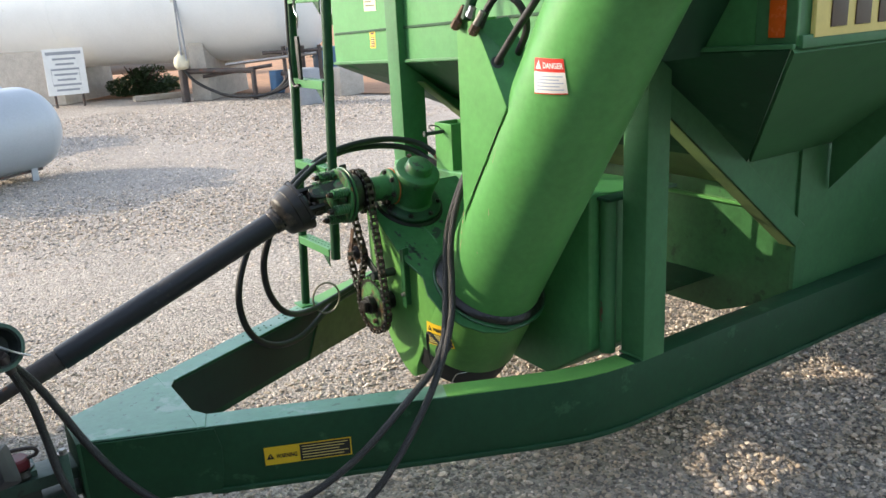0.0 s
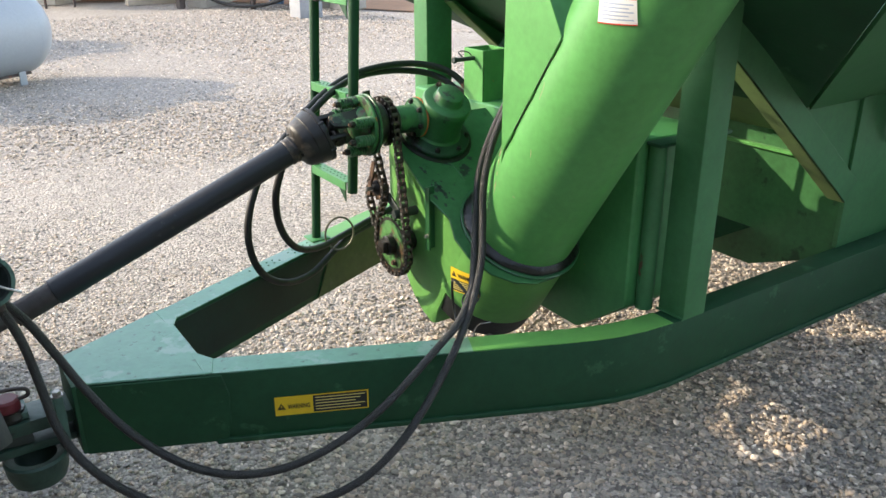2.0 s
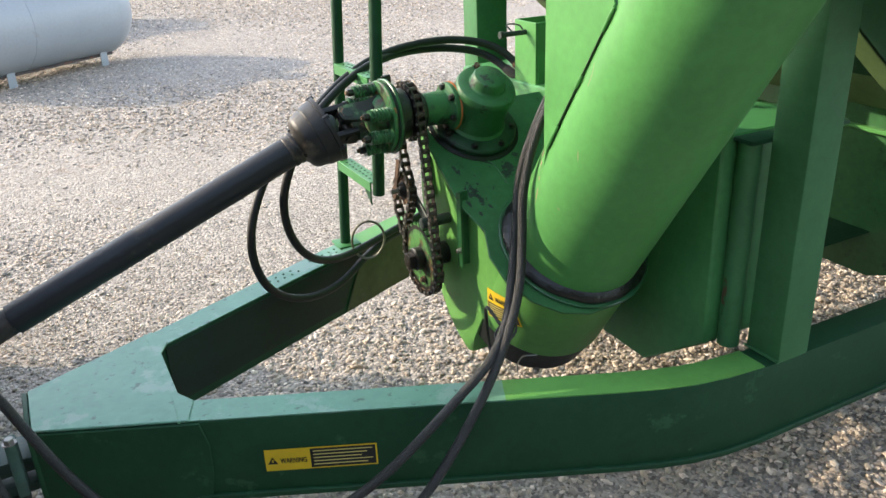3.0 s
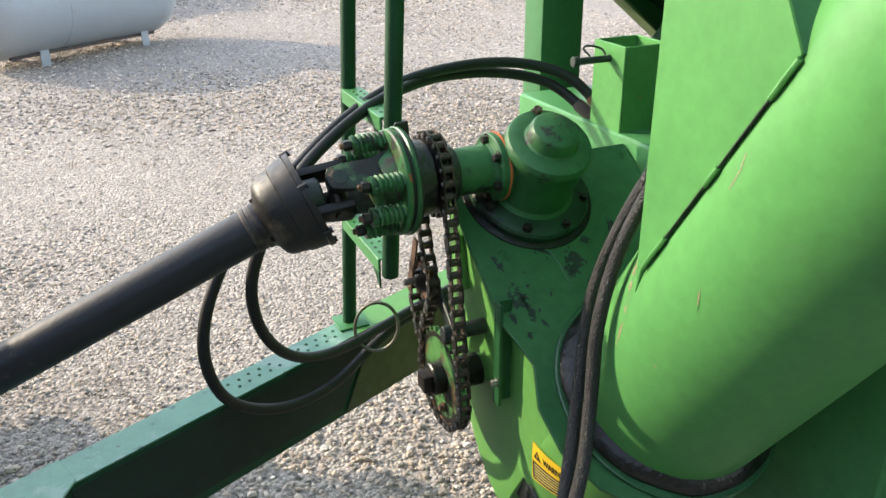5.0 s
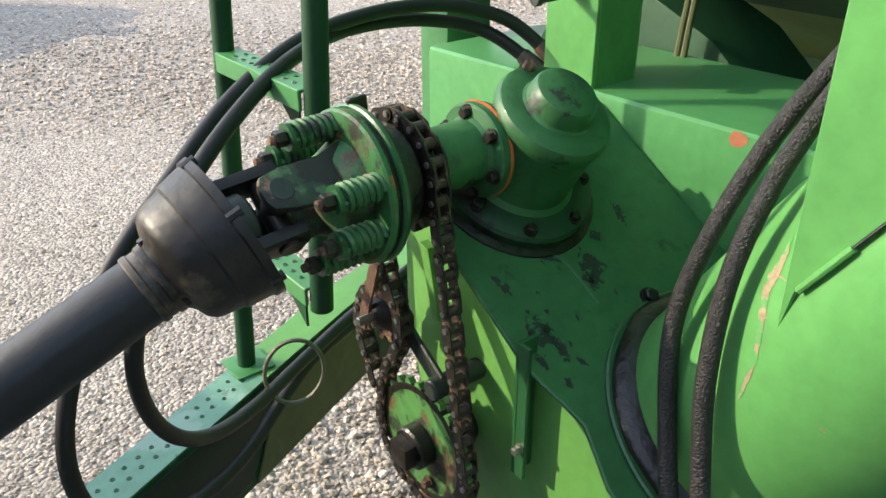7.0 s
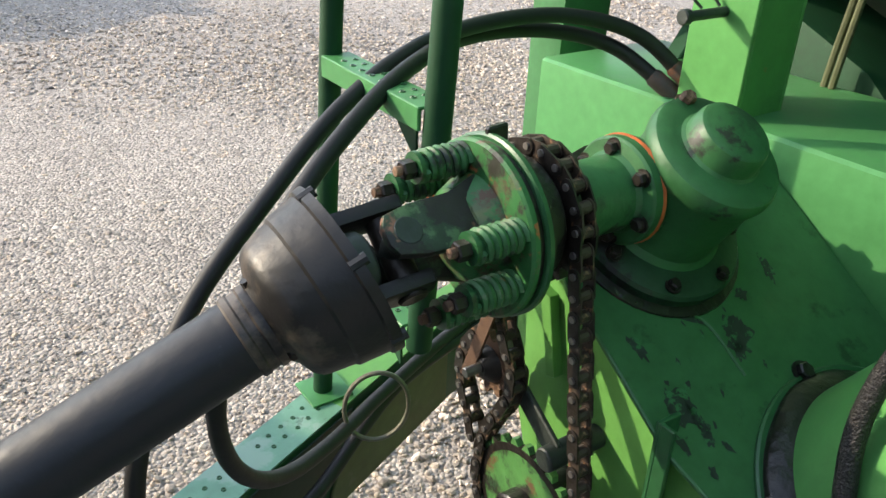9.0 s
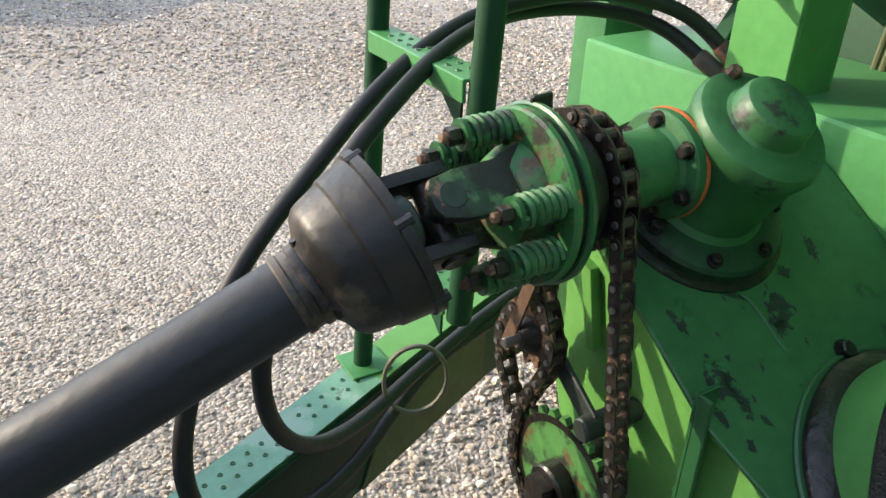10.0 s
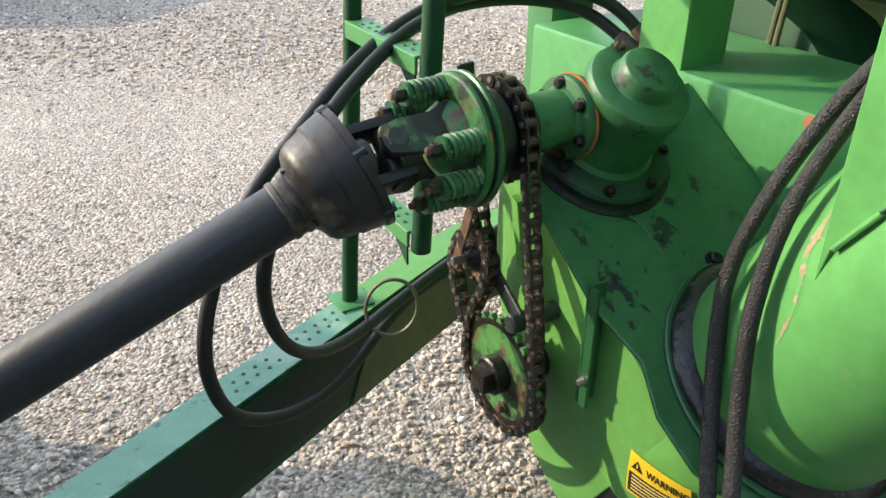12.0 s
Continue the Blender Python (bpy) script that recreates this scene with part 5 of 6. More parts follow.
def warning_decal(fn, w, h, wide, label):
    d = thing("warning_decal", fn(0, 0, 0), label, "decal", group="warning decals")
    part("yellow_field", lay_rect(fn, 0, w, 0, h, 0.001), M_YELLOW, d)
    if wide:
        part("black_panel", lay_rect(fn, w * 0.405, w * 0.985, h * 0.06, h * 0.94, 0.0016), M_INK, d)
        tu, tv, ts = w * 0.135, h * 0.34, h * 0.34
        lines = [(w * 0.43, w * (0.96 - 0.05 * (i % 3)), h * (0.80 - 0.155 * i)) for i in range(5)]
        th, mat = h * 0.045, M_CREAM
    else:
        part("black_panel", lay_rect(fn, w * 0.03, w * 0.97, h * 0.05, h * 0.54, 0.0016), M_INK, d)
        tu, tv, ts = w * 0.33, h * 0.66, h * 0.24
        lines = [(w * 0.09, w * (0.90 - 0.06 * (i % 3)), h * (0.46 - 0.085 * i)) for i in range(5)]
        th, mat = h * 0.035, M_CREAM
    part("word", lay_word(fn, "WARNING", ts, tu, tv, 0.0019, 0.62 if wide else 0.72), M_INK, d)
    sz = ts * 1.15
    c = tu - sz * 0.75
    part("triangle", lay_poly(fn, [(c - sz * 0.5, tv - sz * 0.06), (c + sz * 0.5, tv - sz * 0.06), (c, tv + sz * 0.80)], 0.0017), M_INK, d)
    part("exclamation_bar", lay_poly(fn, [(c - sz * 0.06, tv + sz * 0.17), (c + sz * 0.06, tv + sz * 0.17), (c + sz * 0.05, tv + sz * 0.52), (c - sz * 0.05, tv + sz * 0.52)], 0.0022), M_YELLOW, d)
    for u0, u1, v in lines:
        part("text_bar", lay_rect(fn, u0, u1, v, v + th, 0.0022, 6, 1), mat, d)


RD = Vector((0.4, -0.184, 0)).normalized()
RN = Vector((RD.y, -RD.x, 0))
if RN.y > 0:
    RN = -RN


def rail_map(u, v, k):
    a = Vector((0.0, -0.092, 0.0)) + RD * (0.522 + u)
    return a + RN * (k + 0.001) + Vector((0, 0, 0.507 + v))


warning_decal(rail_map, 0.268, 0.062, True, "yellow and black warning decal on the drawbar rail")


def boot_map(u, v, k):
    y, z = -0.224 - u, 0.697 + v
    t = (z - TUBE_A.z) / TD.z
    dist = -(y - (TUBE_A.y + TD.y * t)) * TD.z
    x = 1.1495 if dist <= 0.012 else 1.3502 - math.sqrt(0.2005 ** 2 - dist ** 2)
    return Vector((x - k - 0.001, y, z))


warning_decal(boot_map, 0.108, 0.085, False, "yellow and black warning decal on the auger boot")

dc = Vector((1.221, -0.817, 1.60)) - TUBE_A
dc = (dc - TD * dc.dot(TD))
DN = dc.normalized()
DS = (Vector((1.221, -0.817, 1.60)) - TUBE_A).dot(TD)
T2 = DN.cross(TD).normalized()
EU = Vector((0, 0, 1)).cross(DN).normalized()
EV = DN.cross(EU).normalized()


def tube_map(u, v, k):
    d = EU * (u - 0.052) + EV * v
    a, b = d.dot(TD), d.dot(T2)
    ang = b / TR
    n = DN * math.cos(ang) + T2 * math.sin(ang)
    return TUBE_A + TD * (DS + a) + n * (TR + k + 0.001)


danger = thing("danger_decal", tube_map(0.05, 0.04, 0), "red and white danger decal on the auger tube", "decal", group="warning decals")
part("white_field", lay_rect(tube_map, 0, 0.104, 0, 0.096, 0.001), M_WHITE, danger)
part("red_band", lay_rect(tube_map, 0, 0.104, 0.06, 0.096, 0.0016), M_RED, danger)
part("word", lay_word(tube_map, "DANGER", 0.021, 0.034, 0.070, 0.0022, 0.78), M_WHITE, danger)
part("triangle", lay_poly(tube_map, [(0.006, 0.067), (0.028, 0.067), (0.017, 0.090)], 0.0022), M_WHITE, danger)
for i in range(5):
    part("text_bar", lay_rect(tube_map, 0.008, 0.096 - 0.012 * (i % 2), 0.047 - 0.009 * i, 0.050 - 0.009 * i, 0.0018, 6, 1), M_PALEBLUE, danger)
part("red_border", lay_rect(tube_map, 0, 0.104, 0, 0.003, 0.0017, 10, 1), M_RED, danger)


def flat_map(o, eu, ev):
    o, eu, ev = Vector(o), Vector(eu), Vector(ev)
    n = eu.cross(ev)
    return lambda u, v, k: o + eu * u + ev * v + n * k


f = flat_map((1.6995, 1.005, 1.665), (0, -1, 0), (0, 0, 1))
small = thing("hopper_decal", (1.7, 0.98, 1.66), "small yellow warning decal on the hopper wall", "decal", group="warning decals")
part("yellow_field", lay_rect(f, 0, 0.05, 0, 0.085, 0.001), M_YELLOW, small)
part("brown_panel", lay_rect(f, 0.006, 0.044, 0.006, 0.052, 0.0016), M_BROWN, small)
for i in range(4):
    part("text_bar", lay_rect(f, 0.010, 0.040, 0.044 - 0.01 * i, 0.047 - 0.01 * i, 0.0022, 4, 1), M_CREAM, small)
part("heading_bar", lay_rect(f, 0.008, 0.042, 0.062, 0.072, 0.0016, 4, 1), M_BROWN, small)
f = flat_map((1.6995, 1.04, 1.835), (0, -1, 0), (0, 0, 1))
worn = thing("worn_decal", (1.7, 1.0, 1.83), "bleached pale paper decal on the hopper wall", "decal", group="warning decals")
part("field", lay_rect(f, 0, 0.11, 0, 0.16, 0.001), M_CREAMOLD, worn)
for i in range(7):
    part("text_bar", lay_rect(f, 0.012, 0.10 - 0.014 * (i % 3), 0.13 - 0.018 * i, 0.135 - 0.018 * i, 0.0016, 4, 1), M_OLIVE, worn)

brand = thing("hopper_sign", (2.3, -1.22, 1.7), "cream panel with dark brown block marks on the hopper side", "sign")
part("panel", box(1.755, 3.35, -1.236, -1.221, 1.712, 2.02, 0.003), M_CREAM, brand)
for i in range(9):
    x = 1.82 + i * 0.115
    part("block_mark", box(x, x + 0.075, -1.240, -1.2365, 1.735, 1.86, 0.012 if i % 2 else 0.002, 3), M_BROWN, brand)
refl = thing("reflector", (1.69, -1.16, 1.71), "orange side reflector on the hopper corner", "reflector")
part("lens", box(1.684, 1.695, -1.19, -1.145, 1.715, 1.83, 0.004), M_ORANGE, refl)


# ---- yard ----
def propane_tank(at, yaw, length, label):
    t = thing("propane_tank", at, label, "propane tank", group="propane tanks")
    d = Vector((math.cos(yaw), math.sin(yaw), 0))
    s = Vector((-d.y, d.x, 0))
    o = Vector(at)
    c = o + Vector((0, 0, 0.62)) - d * length / 2
    prof = [(-0.42, 0.0)] + [(-0.42 * math.cos(a), 0.53 * math.sin(a)) for a in [0.157 * i for i in range(1, 10)]] + [(0, 0.53), (length * 0.33, 0.53), (length * 0.33, 0.5325), (length * 0.33 + 0.02, 0.5325), (length * 0.33 + 0.02, 0.53), (length * 0.67, 0.53), (length, 0.53)]
    prof += [(length + 0.42 * math.sin(a), 0.53 * math.cos(a)) for a in [0.157 * i for i in range(1, 10)]] + [(length + 0.42, 0)]
    part("shell", lathe(c, d, prof, 56), M_TANK_SHADED, t)
    for k in (0.2, 0.914):
        for sd in (-1, 1):
            p = c + d * length * k + s * sd * 0.27
            part("leg", prism([p + d * 0.05 + Vector((0, 0, -0.65)), p - d * 0.05 + Vector((0, 0, -0.65)), p - d * 0.05 + Vector((0, 0, -0.40)), p + d * 0.05 + Vector((0, 0, -0.40))], s * 0.012, 0.002, 1), M_TANK_SHADED, t)
            part("foot", prism([p + d * 0.07 + s * 0.04 + Vector((0, 0, -0.65)), p - d * 0.07 + s * 0.04 + Vector((0, 0, -0.65)), p - d * 0.07 - s * 0.04 + Vector((0, 0, -0.65)), p + d * 0.07 - s * 0.04 + Vector((0, 0, -0.65))], (0, 0, 0.012), 0), M_TANK_SHADED, t)
    for sd in (-1, 1):
        p = c + s * sd * 0.25 + Vector((0, 0, -0.475))
        part("runner", prism([p, p + d * length, p + d * length + Vector((0, 0, -0.03)), p + Vector((0, 0, -0.03))], s * 0.05, 0), M_PIPE, t)
    part("dome", lathe(c + d * length * 0.60 + Vector((0, 0, 0.50)), (0, 0, 1), [(0, 0.16), (0.16, 0.16), (0.2, 0.12), (0.21, 0)], 28), M_TANK_SHADED, t)


YAW = math.atan2(0.724, 1.048)
propane_tank((0.36, 8.503, 0), YAW, 1.75, "silver-white horizontal propane tank on short steel legs")
propane_tank((0.31, 12.80, 0), YAW, 1.75, "silver-white propane tank standing behind the first")


def storage_tank():
    t = thing("storage_tank", (3.5, 20.5, 0), "large white horizontal gas storage tank on concrete saddles", "storage tank")
    ta, tb = Vector((-5.4, 29.4, 2.33)), Vector((8.155, 16.05, 2.33))
    d = (tb - ta).normalized()
    L = (tb - ta).length
    s = Vector((-d.y, d.x, 0))
    prof = [(0, 1.5)]
    for k in range(1, 7):
        h = L * k / 7
        prof += [(h - 0.02, 1.5), (h - 0.015, 1.504), (h + 0.015, 1.504), (h + 0.02, 1.5)]
    prof += [(L, 1.5)] + [(L + 0.9 * math.sin(a), 1.5 * math.cos(a)) for a in [0.157 * i for i in range(1, 10)]] + [(L + 0.9, 0)]
    part("shell", lathe(ta, d, prof, 72), M_TANK, t)

    def pier(along, w0, w1, h):
        c = ta + d * along
        c.z = 0
        q = [c - d * w0 - s * 1.1, c + d * w0 - s * 1.1, c + d * w1 - s * 1.1 + Vector((0, 0, h)), c - d * w1 - s * 1.1 + Vector((0, 0, h))]
        part("saddle", prism(q, s * 2.2, 0.02), M_CONCRETE, t)
    pier(L - 2.05, 0.24, 0.17, 1.62)
    pier(L - 6.6, 1.0, 0.9, 1.3)
    pier(L - 9.2, 0.8, 0.7, 1.3)
    pier(L - 13.0, 0.5, 0.4, 1.3)
    return ta, tb, d, s, L


TA, TB, TDIR, TSIDE, TLEN = storage_tank()


def tank_at(along, out, z):
    """A place beside the storage tank: along it, out towards the yard, and up."""
    p = TA + TDIR * along - TSIDE * out
    return Vector((p.x, p.y, z))


def pipework():
    p = thing("pipework", tank_at(TLEN - 1.5, 1.2, 0), "dark pipes, valves and a loading hose under the storage tank", "pipework")
    e = TLEN

    def pipe(a, b, r, mat=M_PIPE, name="pipe"):
        part(name, rod(tank_at(*a), tank_at(*b), r, 12), mat, p)
    pipe((e - 2.35, 1.3, 0), (e - 2.35, 1.3, 0.72), 0.10, M_PIPE, "bollard")
    pipe((e - 0.62, 1.3, 0), (e - 0.62, 1.3, 0.66), 0.06, M_PIPE, "bollard")
    pipe((e - 2.4, 1.3, 0.70), (e - 0.6, 1.3, 0.66), 0.06)
    pipe((e - 1.9, 1.2, 0.55), (e - 0.2, 1.2, 0.75), 0.04)
    pipe((e - 1.3, 1.2, 0.80), (e + 0.9, 1.2, 0.98), 0.035, M_STEEL)
    pipe((e + 0.1, 1.15, 0.3), (e + 0.1, 1.15, 1.15), 0.045)
    pipe((e + 0.55, 1.15, 0.15), (e + 0.55, 1.15, 1.15), 0.045)
    pipe((e + 0.95, 1.15, 0.4), (e + 0.95, 1.15, 1.15), 0.045)
    pipe((e - 0.4, 1.15, 1.02), (e + 1.2, 1.15, 1.05), 0.04)
    pipe((e + 0.0, 1.15, 0.55), (e + 1.0, 1.15, 0.6), 0.05)
    pipe((e - 0.15, 1.1, 0.12), (e - 0.15, 1.1, 0.62), 0.16, M_BLUE, "pump")
    pipe((e + 0.3, 1.1, 0.35), (e + 0.75, 1.1, 0.35), 0.12, M_PIPE, "motor")
    pipe((e + 0.25, 1.1, 0.98), (e + 0.25, 1.1, 1.12), 0.09, M_BLUE, "valve")
    part("float_ball", lathe(tank_at(e - 2.28, 1.42, 0.74), (0, 0, 1), [(0, 0.05), (0.02, 0.12), (0.08, 0.165), (0.17, 0.175), (0.26, 0.155), (0.32, 0.10), (0.36, 0.06), (0.42, 0.05)], 20), M_CREAMOLD, p)
    for k in range(3):
        o = 0.09 * k
        pts = [tank_at(e + 0.52 - o, 1.35, 1.30), tank_at(e + 0.50 - o, 1.35, 0.75), tank_at(e + 0.28 - o, 1.4, 0.34), tank_at(e - 0.35, 1.45, 0.11), tank_at(e - 1.2, 1.45, 0.12), tank_at(e - 1.95, 1.4, 0.42), tank_at(e - 2.3, 1.35, 0.75)]
        part("loading_hose", sweep(smooth_path(pts, 6), 0.035, 8), M_RUBBER, p)
    for o, top in ((0.0, 4.2), (0.10, 2.4)):
        part("cable", sweep(smooth_path([tank_at(e - 2.24 + o, 1.45, 0.85), tank_at(e - 2.22 + o, 1.5, 1.5), tank_at(e - 2.20, 1.5, top)], 5), 0.022, 6), M_GREY, p)


pipework()
board = thing("notice_board", (3.37, 18.5, 0), "white notice board with rows of dark lettering on two posts", "sign")
SD = Vector((0.98, -0.12, 0)).normalized()
sm = flat_map(Vector((3.365, 18.5, 0.29)) - SD * 0.44, SD, (0.02, 0, 1.0))
part("panel", prism([sm(0, 0, 0), sm(0.88, 0, 0), sm(0.88, 1.06, 0), sm(0, 1.06, 0)], SD.cross(Vector((0, 0, 1))) * -0.02, 0.003, 1), M_WHITE, board)
for i in range(8):
    a = 0.06 if i == 0 else 0.14 + 0.05 * (i % 3)
    part("text_bar", lay_rect(sm, a, 0.88 - a, 0.92 - 0.118 * i, (0.99 if i == 0 else 0.965) - 0.118 * i, 0.003, 3, 1), M_GREY, board)
for u in (0.14, 0.74):
    c = sm(u, 0, -0.03)
    part("post", rod((c.x, c.y, 0), (c.x, c.y, 0.9), 0.03, 8), M_PIPE, board)

for c, sx, sy, sz, mat, lab in (((8.57, 14.45), 0.60, 0.60, 0.63, M_CONCRETE, "grey concrete block beside the tank"), ((8.15, 15.1), 0.42, 0.45, 0.50, M_CONCRETE, "small grey concrete block beside the tank"), ((7.10, 13.5), 0.50, 0.50, 0.74, M_GREY, "pale grey steel cabinet standing on gravel"), ((8.75, 15.75), 0.45, 0.5, 1.05, M_BLUE, "blue plastic drum crate"), ((9.2, 16.3), 0.40, 0.4, 1.0, M_REDPAINT, "red painted metal cabinet")):
    solo("yard_block", box(c[0] - sx / 2, c[0] + sx / 2, c[1] - sy / 2, c[1] + sy / 2, 0, sz, 0.02), mat, lab, "block", group="yard blocks")
solo("sleeper", box(4.75, 6.0, 18.1, 18.35, 0, 0.12, 0.01), M_WOOD, "pale timber sleeper lying on the gravel", "timber")


def bush(at, sx, sy, sz, n, seed, label):
    rnd = random.Random(seed)
    b = thing("bush", at, label, "bush")
    o = Vector(at)
    stem = bmesh.new()
    for i in range(9):
        q = o + Vector((rnd.uniform(-sx, sx) * 0.7, rnd.uniform(-sy, sy) * 0.7, sz * rnd.uniform(0.6, 0.9)))
        sweep([o + Vector((rnd.uniform(-0.2, 0.2) * sx, 0, 0)), (o + q) / 2 + Vector((0, 0, 0.1)), q], 0.015, 5, stem)
    part("stems", stem, M_PIPE, b)
    verts, faces = [], []
    for i in range(n):
        while True:
            p = Vector((rnd.uniform(-1, 1), rnd.uniform(-1, 1), rnd.uniform(0, 1)))
            lump = 0.75 + 0.35 * noise.noise(Vector((p.x * 2.2 + seed, p.y * 2.2, p.z * 2)))
            if p.length < lump:
                break
        c = o + Vector((p.x * sx, p.y * sy, p.z * sz + 0.03))
        r = rnd.uniform(0.03, 0.065)
        m = Euler((rnd.uniform(-0.9, 0.9), rnd.uniform(-0.9, 0.9), rnd.uniform(0, 6.3))).to_matrix()
        k = len(verts)
        verts += [c + m @ Vector(v) for v in ((-r, 0, 0), (0, -r * 0.45, 0.004), (r, 0, 0), (0, r * 0.45, 0.004))]
        faces.append((k, k + 1, k + 2, k + 3))
    me = bpy.data.meshes.new("leaves")
    me.from_pydata(verts, [], faces)
    me.materials.append(M_LEAF)
    ob = new("leaves", me)
    ob.parent = b
    ob.matrix_parent_inverse = Matrix.Translation(-b.location)
    tagged(ob, kind="stuff")


bush((5.4, 19.9, 0), 1.25, 0.6, 0.85, 4200, 3, "low dark green bush under the storage tank")
bush((6.3, 20.4, 0), 0.5, 0.4, 0.5, 900, 7, "low dark green bush beyond the pier")
bush((17.2, 30.0, 0), 2.6, 1.0, 0.5, 1500, 11, "patch of green weeds on red soil")


def soil():
    bm = bmesh.new()
    pts = [(-60, 60), (3.0, 20.2), (6.2, 18.6), (7.9, 15.9), (9.3, 13.0), (60, -4.0), (300, 60), (300, 300), (-60, 300)]
    bm.faces.new([bm.verts.new((x, y, 0.025)) for x, y in pts])
    solo("soil_ground", bm, M_SOIL, "bare reddish soil beyond the gravel yard", "ground", kind="structure")
    far = thing("far_tank", (6.8, 25.8, 0), "distant pale blue gas tank with a dome", "storage tank")
    part("shell", lathe((3.6, 26.6, 0.78), (1, -0.25, 0), [(0, 0), (0.1, 0.35), (0.4, 0.55), (6.4, 0.55), (6.7, 0.35), (6.8, 0)], 32), M_TANK_SHADED, far)
    part("dome", lathe((6.75, 25.85, 1.2), (0, 0, 1), [(0, 0.16), (0.22, 0.16), (0.28, 0.1), (0.29, 0)], 20), M_TANK, far)
    part("saddle", box(4.8, 5.1, 26.0, 26.5, 0, 0.4, 0.02), M_CONCRETE, far)
    part("saddle", box(8.4, 8.7, 25.1, 25.6, 0, 0.4, 0.02), M_CONCRETE, far)


soil()


def treeline():
    """A far belt of trees all round, closing the view; an added near arc blocks skylight."""
    rnd = random.Random(5)
    verts, faces = [], []
    for i in range(14000):
        a = rnd.uniform(0, 2 * math.pi)
        r = rnd.uniform(120, 135)
        h = 6 + 4 * noise.noise(Vector((math.cos(a) * 6, math.sin(a) * 6, 0)))
        # Nearer unseen belt, added only to dim the sky on the cart's near faces.
        if i > 5000:
            a = math.radians(rnd.uniform(178, 308))
            r = rnd.uniform(14, 18)
            h = 8 + 2 * noise.noise(Vector((math.cos(a) * 6, math.sin(a) * 6, 0)))
        c = Vector((math.cos(a) * r, math.sin(a) * r, rnd.random() ** 0.8 * h))
        s = rnd.uniform(0.8, 1.8) if i <= 5000 else rnd.uniform(0.3, 0.75)
        m = Euler((rnd.uniform(-1, 1), rnd.uniform(-1, 1), rnd.uniform(0, 6.3))).to_matrix()
        k = len(verts)
        verts += [c + m @ Vector(v) for v in ((-s, 0, -s * 0.6), (s, 0, -s * 0.5), (s * 0.6, 0.2, s), (-s * 0.7, 0.2, s * 0.8))]
        faces.append((k, k + 1, k + 2, k + 3))
    me = bpy.data.meshes.new("far_trees_and_sky_block")
    me.from_pydata(verts, [], faces)
    me.materials.append(M_TREE)
    tagged(new("far_trees_and_sky_block", me), "far belt of trees round the yard, with an added unseen near belt blocking skylight", "trees", kind="stuff")


treeline()


# ---- loose stones ----
def stone_material():
    m = material("limestone_chips", (0.488, 0.428, 0.368), 0.85, vary=0.15, scale=40.0, fine=160.0, bump=0.3, bump_scale=150.0, spots=(((0.44, 0.37, 0.295), 0.16, 0.6), ((0.40, 0.30, 0.21), 0.12, 1.3)))
    nt = m.node_tree
    n, ln = nt.nodes, nt.links
    b = n["Principled BSDF"]
    src = b.inputs["Base Color"].links[0].from_socket
    geo = n.new("ShaderNodeNewGeometry")
    ramp = n.new("ShaderNodeValToRGB")
    cr = ramp.color_ramp
    cr.elements[0].color, cr.elements[0].position = (0.36, 0.37, 0.39, 1), 0.0
    cr.elements[1].color, cr.elements[1].position = (1.70, 1.68, 1.66, 1), 1.0
    for pos, col in ((0.25, (0.74, 0.73, 0.72, 1)), (0.5, (1.0, 0.95, 0.88, 1)), (0.75, (1.05, 0.95, 0.84, 1))):
        el = cr.elements.new(pos)
        el.color = col
    ln.new(geo.outputs["Random Per Island"], ramp.inputs["Fac"])
    mx = n.new("ShaderNodeVectorMath")
    mx.operation = 'MULTIPLY'
    ln.new(src, mx.inputs[0])
    ln.new(ramp.outputs["Color"], mx.inputs[1])
    ln.new(mx.outputs[0], b.inputs["Base Color"])
    return m


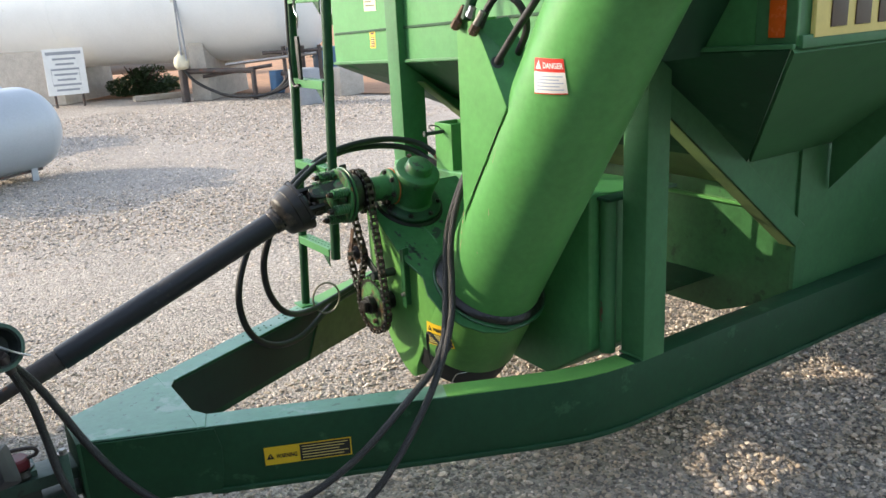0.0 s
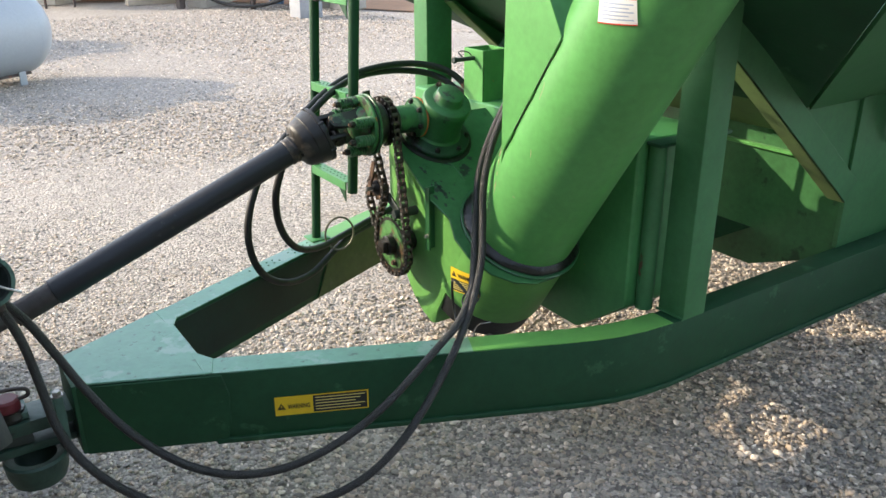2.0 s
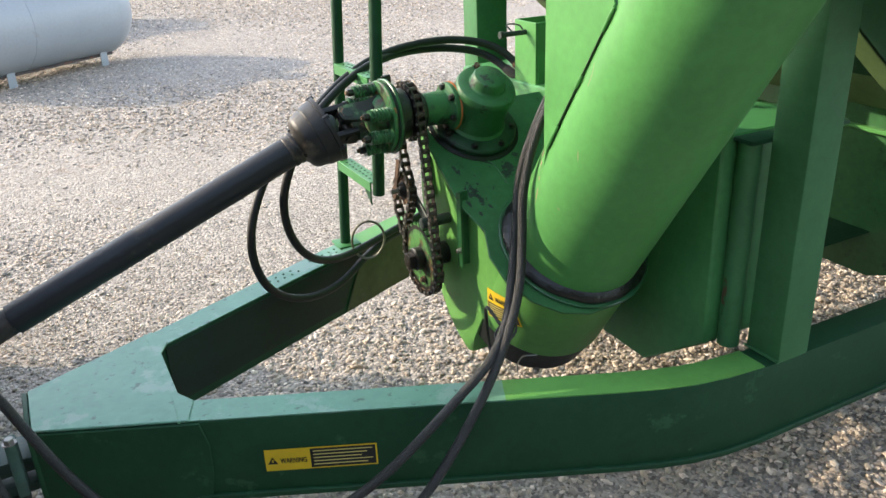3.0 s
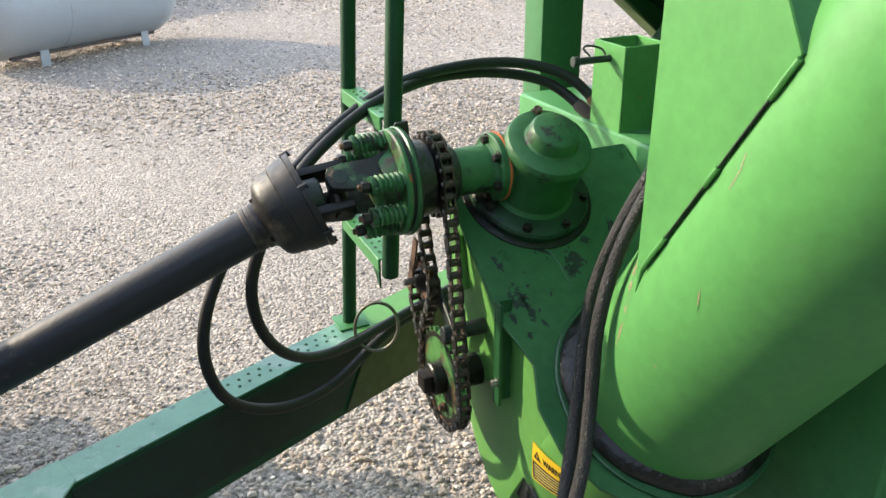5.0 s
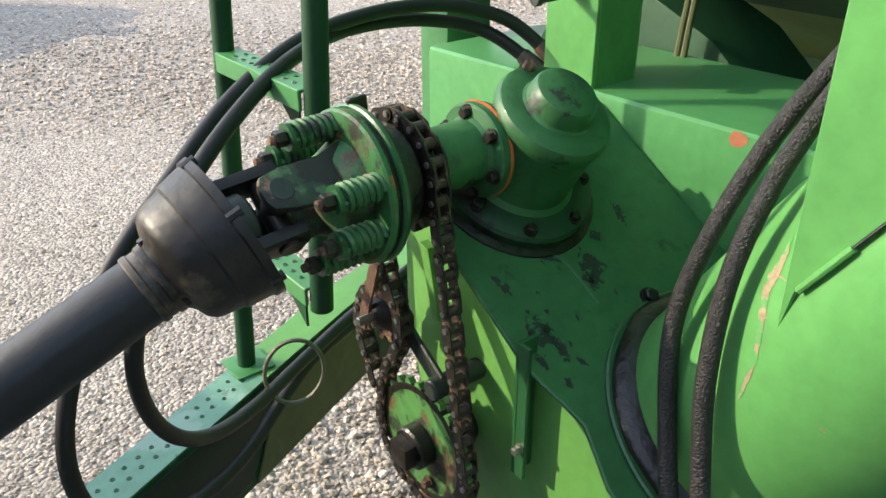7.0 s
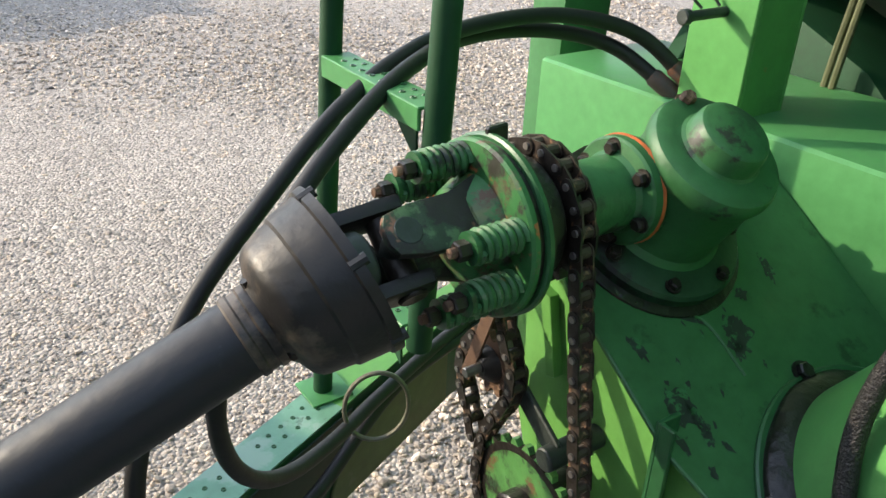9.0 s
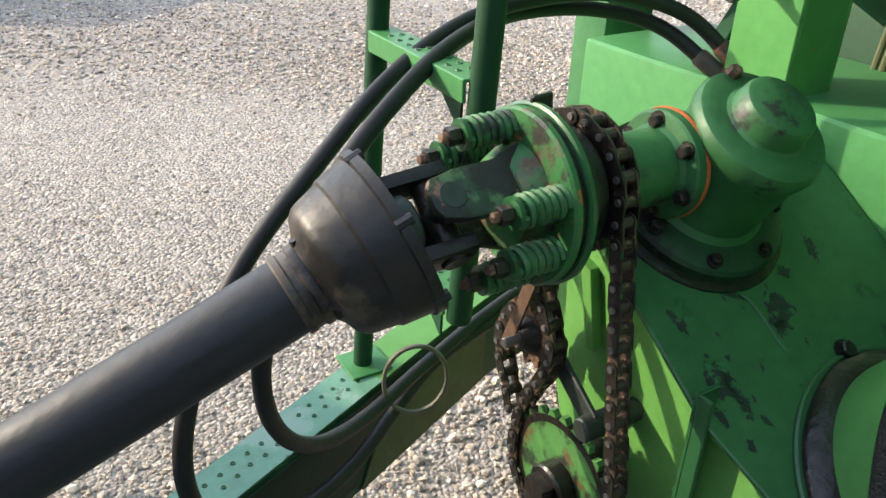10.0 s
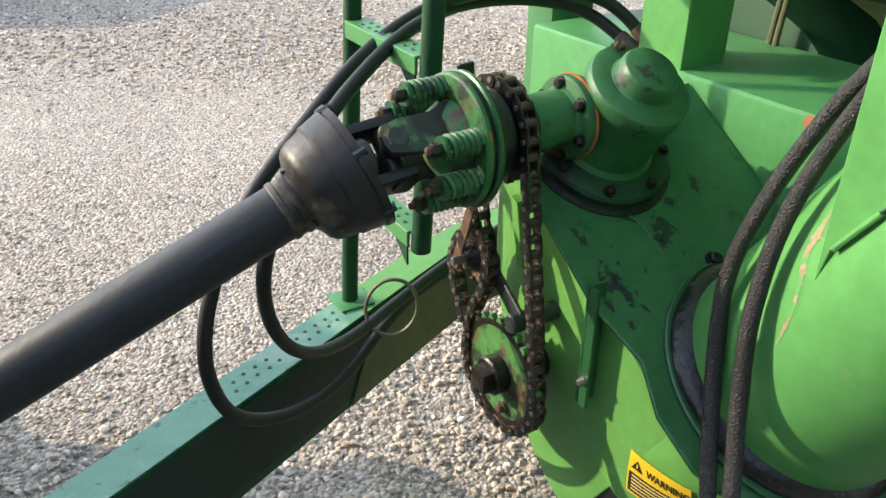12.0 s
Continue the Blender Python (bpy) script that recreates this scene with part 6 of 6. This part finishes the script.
def stones():
    rng = np.random.default_rng(11)
    t = (1 + 5 ** 0.5) / 2
    v = np.array([(-1, t, 0), (1, t, 0), (-1, -t, 0), (1, -t, 0), (0, -1, t), (0, 1, t), (0, -1, -t), (0, 1, -t), (t, 0, -1), (t, 0, 1), (-t, 0, -1), (-t, 0, 1)], float)
    v /= np.linalg.norm(v[0])
    fc = np.array([(0, 11, 5), (0, 5, 1), (0, 1, 7), (0, 7, 10), (0, 10, 11), (1, 5, 9), (5, 11, 4), (11, 10, 2), (10, 7, 6), (7, 1, 8), (3, 9, 4), (3, 4, 2), (3, 2, 6), (3, 6, 8), (3, 8, 9), (4, 9, 5), (2, 4, 11), (6, 2, 10), (8, 6, 7), (9, 8, 1)])
    xs, ys, ss = [], [], []
    for x0, x1, y0, y1, dens, lo, hi in ((-0.9, 4.0, -1.7, 0.2, 1250, 0.008, 0.022), (-0.9, 4.0, -1.7, 1.2, 2200, 0.0045, 0.011), (-0.9, 4.0, 0.2, 1.2, 1100, 0.008, 0.020), (-0.9, 4.3, 1.2, 2.6, 320, 0.007, 0.015), (-0.9, 4.3, 1.2, 2.6, 3600, 0.003, 0.009), (-0.9, 4.6, 2.6, 4.6, 1700, 0.006, 0.0145), (-0.9, 4.6, 2.6, 4.6, 320, 0.011, 0.021), (-0.8, 7.0, 4.6, 9.5, 560, 0.010, 0.022), (3.9, 7.0, -1.5, 4.6, 420, 0.012, 0.023), (-1.5, 8.5, 9.5, 16.0, 170, 0.014, 0.028)):
        n = int((x1 - x0) * (y1 - y0) * dens)
        xs.append(rng.uniform(x0, x1, n))
        ys.append(rng.uniform(y0, y1, n))
        ss.append(lo + (hi - lo) * rng.beta(1.6, 3.0, n))
    x, y, s = np.concatenate(xs), np.concatenate(ys), np.concatenate(ss)
    n = len(x)
    a = rng.normal(size=(n, 3, 3))
    q, _ = np.linalg.qr(a)
    sc = s[:, None] * rng.uniform(0.6, 1.25, (n, 3))
    sc[:, 2] *= 0.8
    jit = 1 + rng.uniform(-0.22, 0.22, (n, 12, 1))
    p = v[None] * jit * sc[:, None, :]
    p = np.einsum('nij,nkj->nki', q, p)
    p[:, :, 2] *= 0.68
    p[:, :, 0] += x[:, None]
    p[:, :, 1] += y[:, None]
    p[:, :, 2] += (s * 0.20 + rng.uniform(-0.003, 0.005, n))[:, None]
    f = (fc[None] + (np.arange(n) * 12)[:, None, None]).reshape(-1)
    me = bpy.data.meshes.new("gravel_stones")
    me.vertices.add(n * 12)
    me.vertices.foreach_set("co", p.reshape(-1).astype(np.float32))
    me.loops.add(len(f))
    me.loops.foreach_set("vertex_index", f.astype(np.int32))
    me.polygons.add(len(f) // 3)
    me.polygons.foreach_set("loop_start", np.arange(0, len(f), 3, dtype=np.int32))
    me.update(calc_edges=True)
    me.shade_flat()
    me.materials.append(M_STONE)
    tagged(new("gravel_stones", me), "loose pale limestone chips strewn over the yard", "gravel", kind="stuff")


M_STONE = stone_material()
stones()
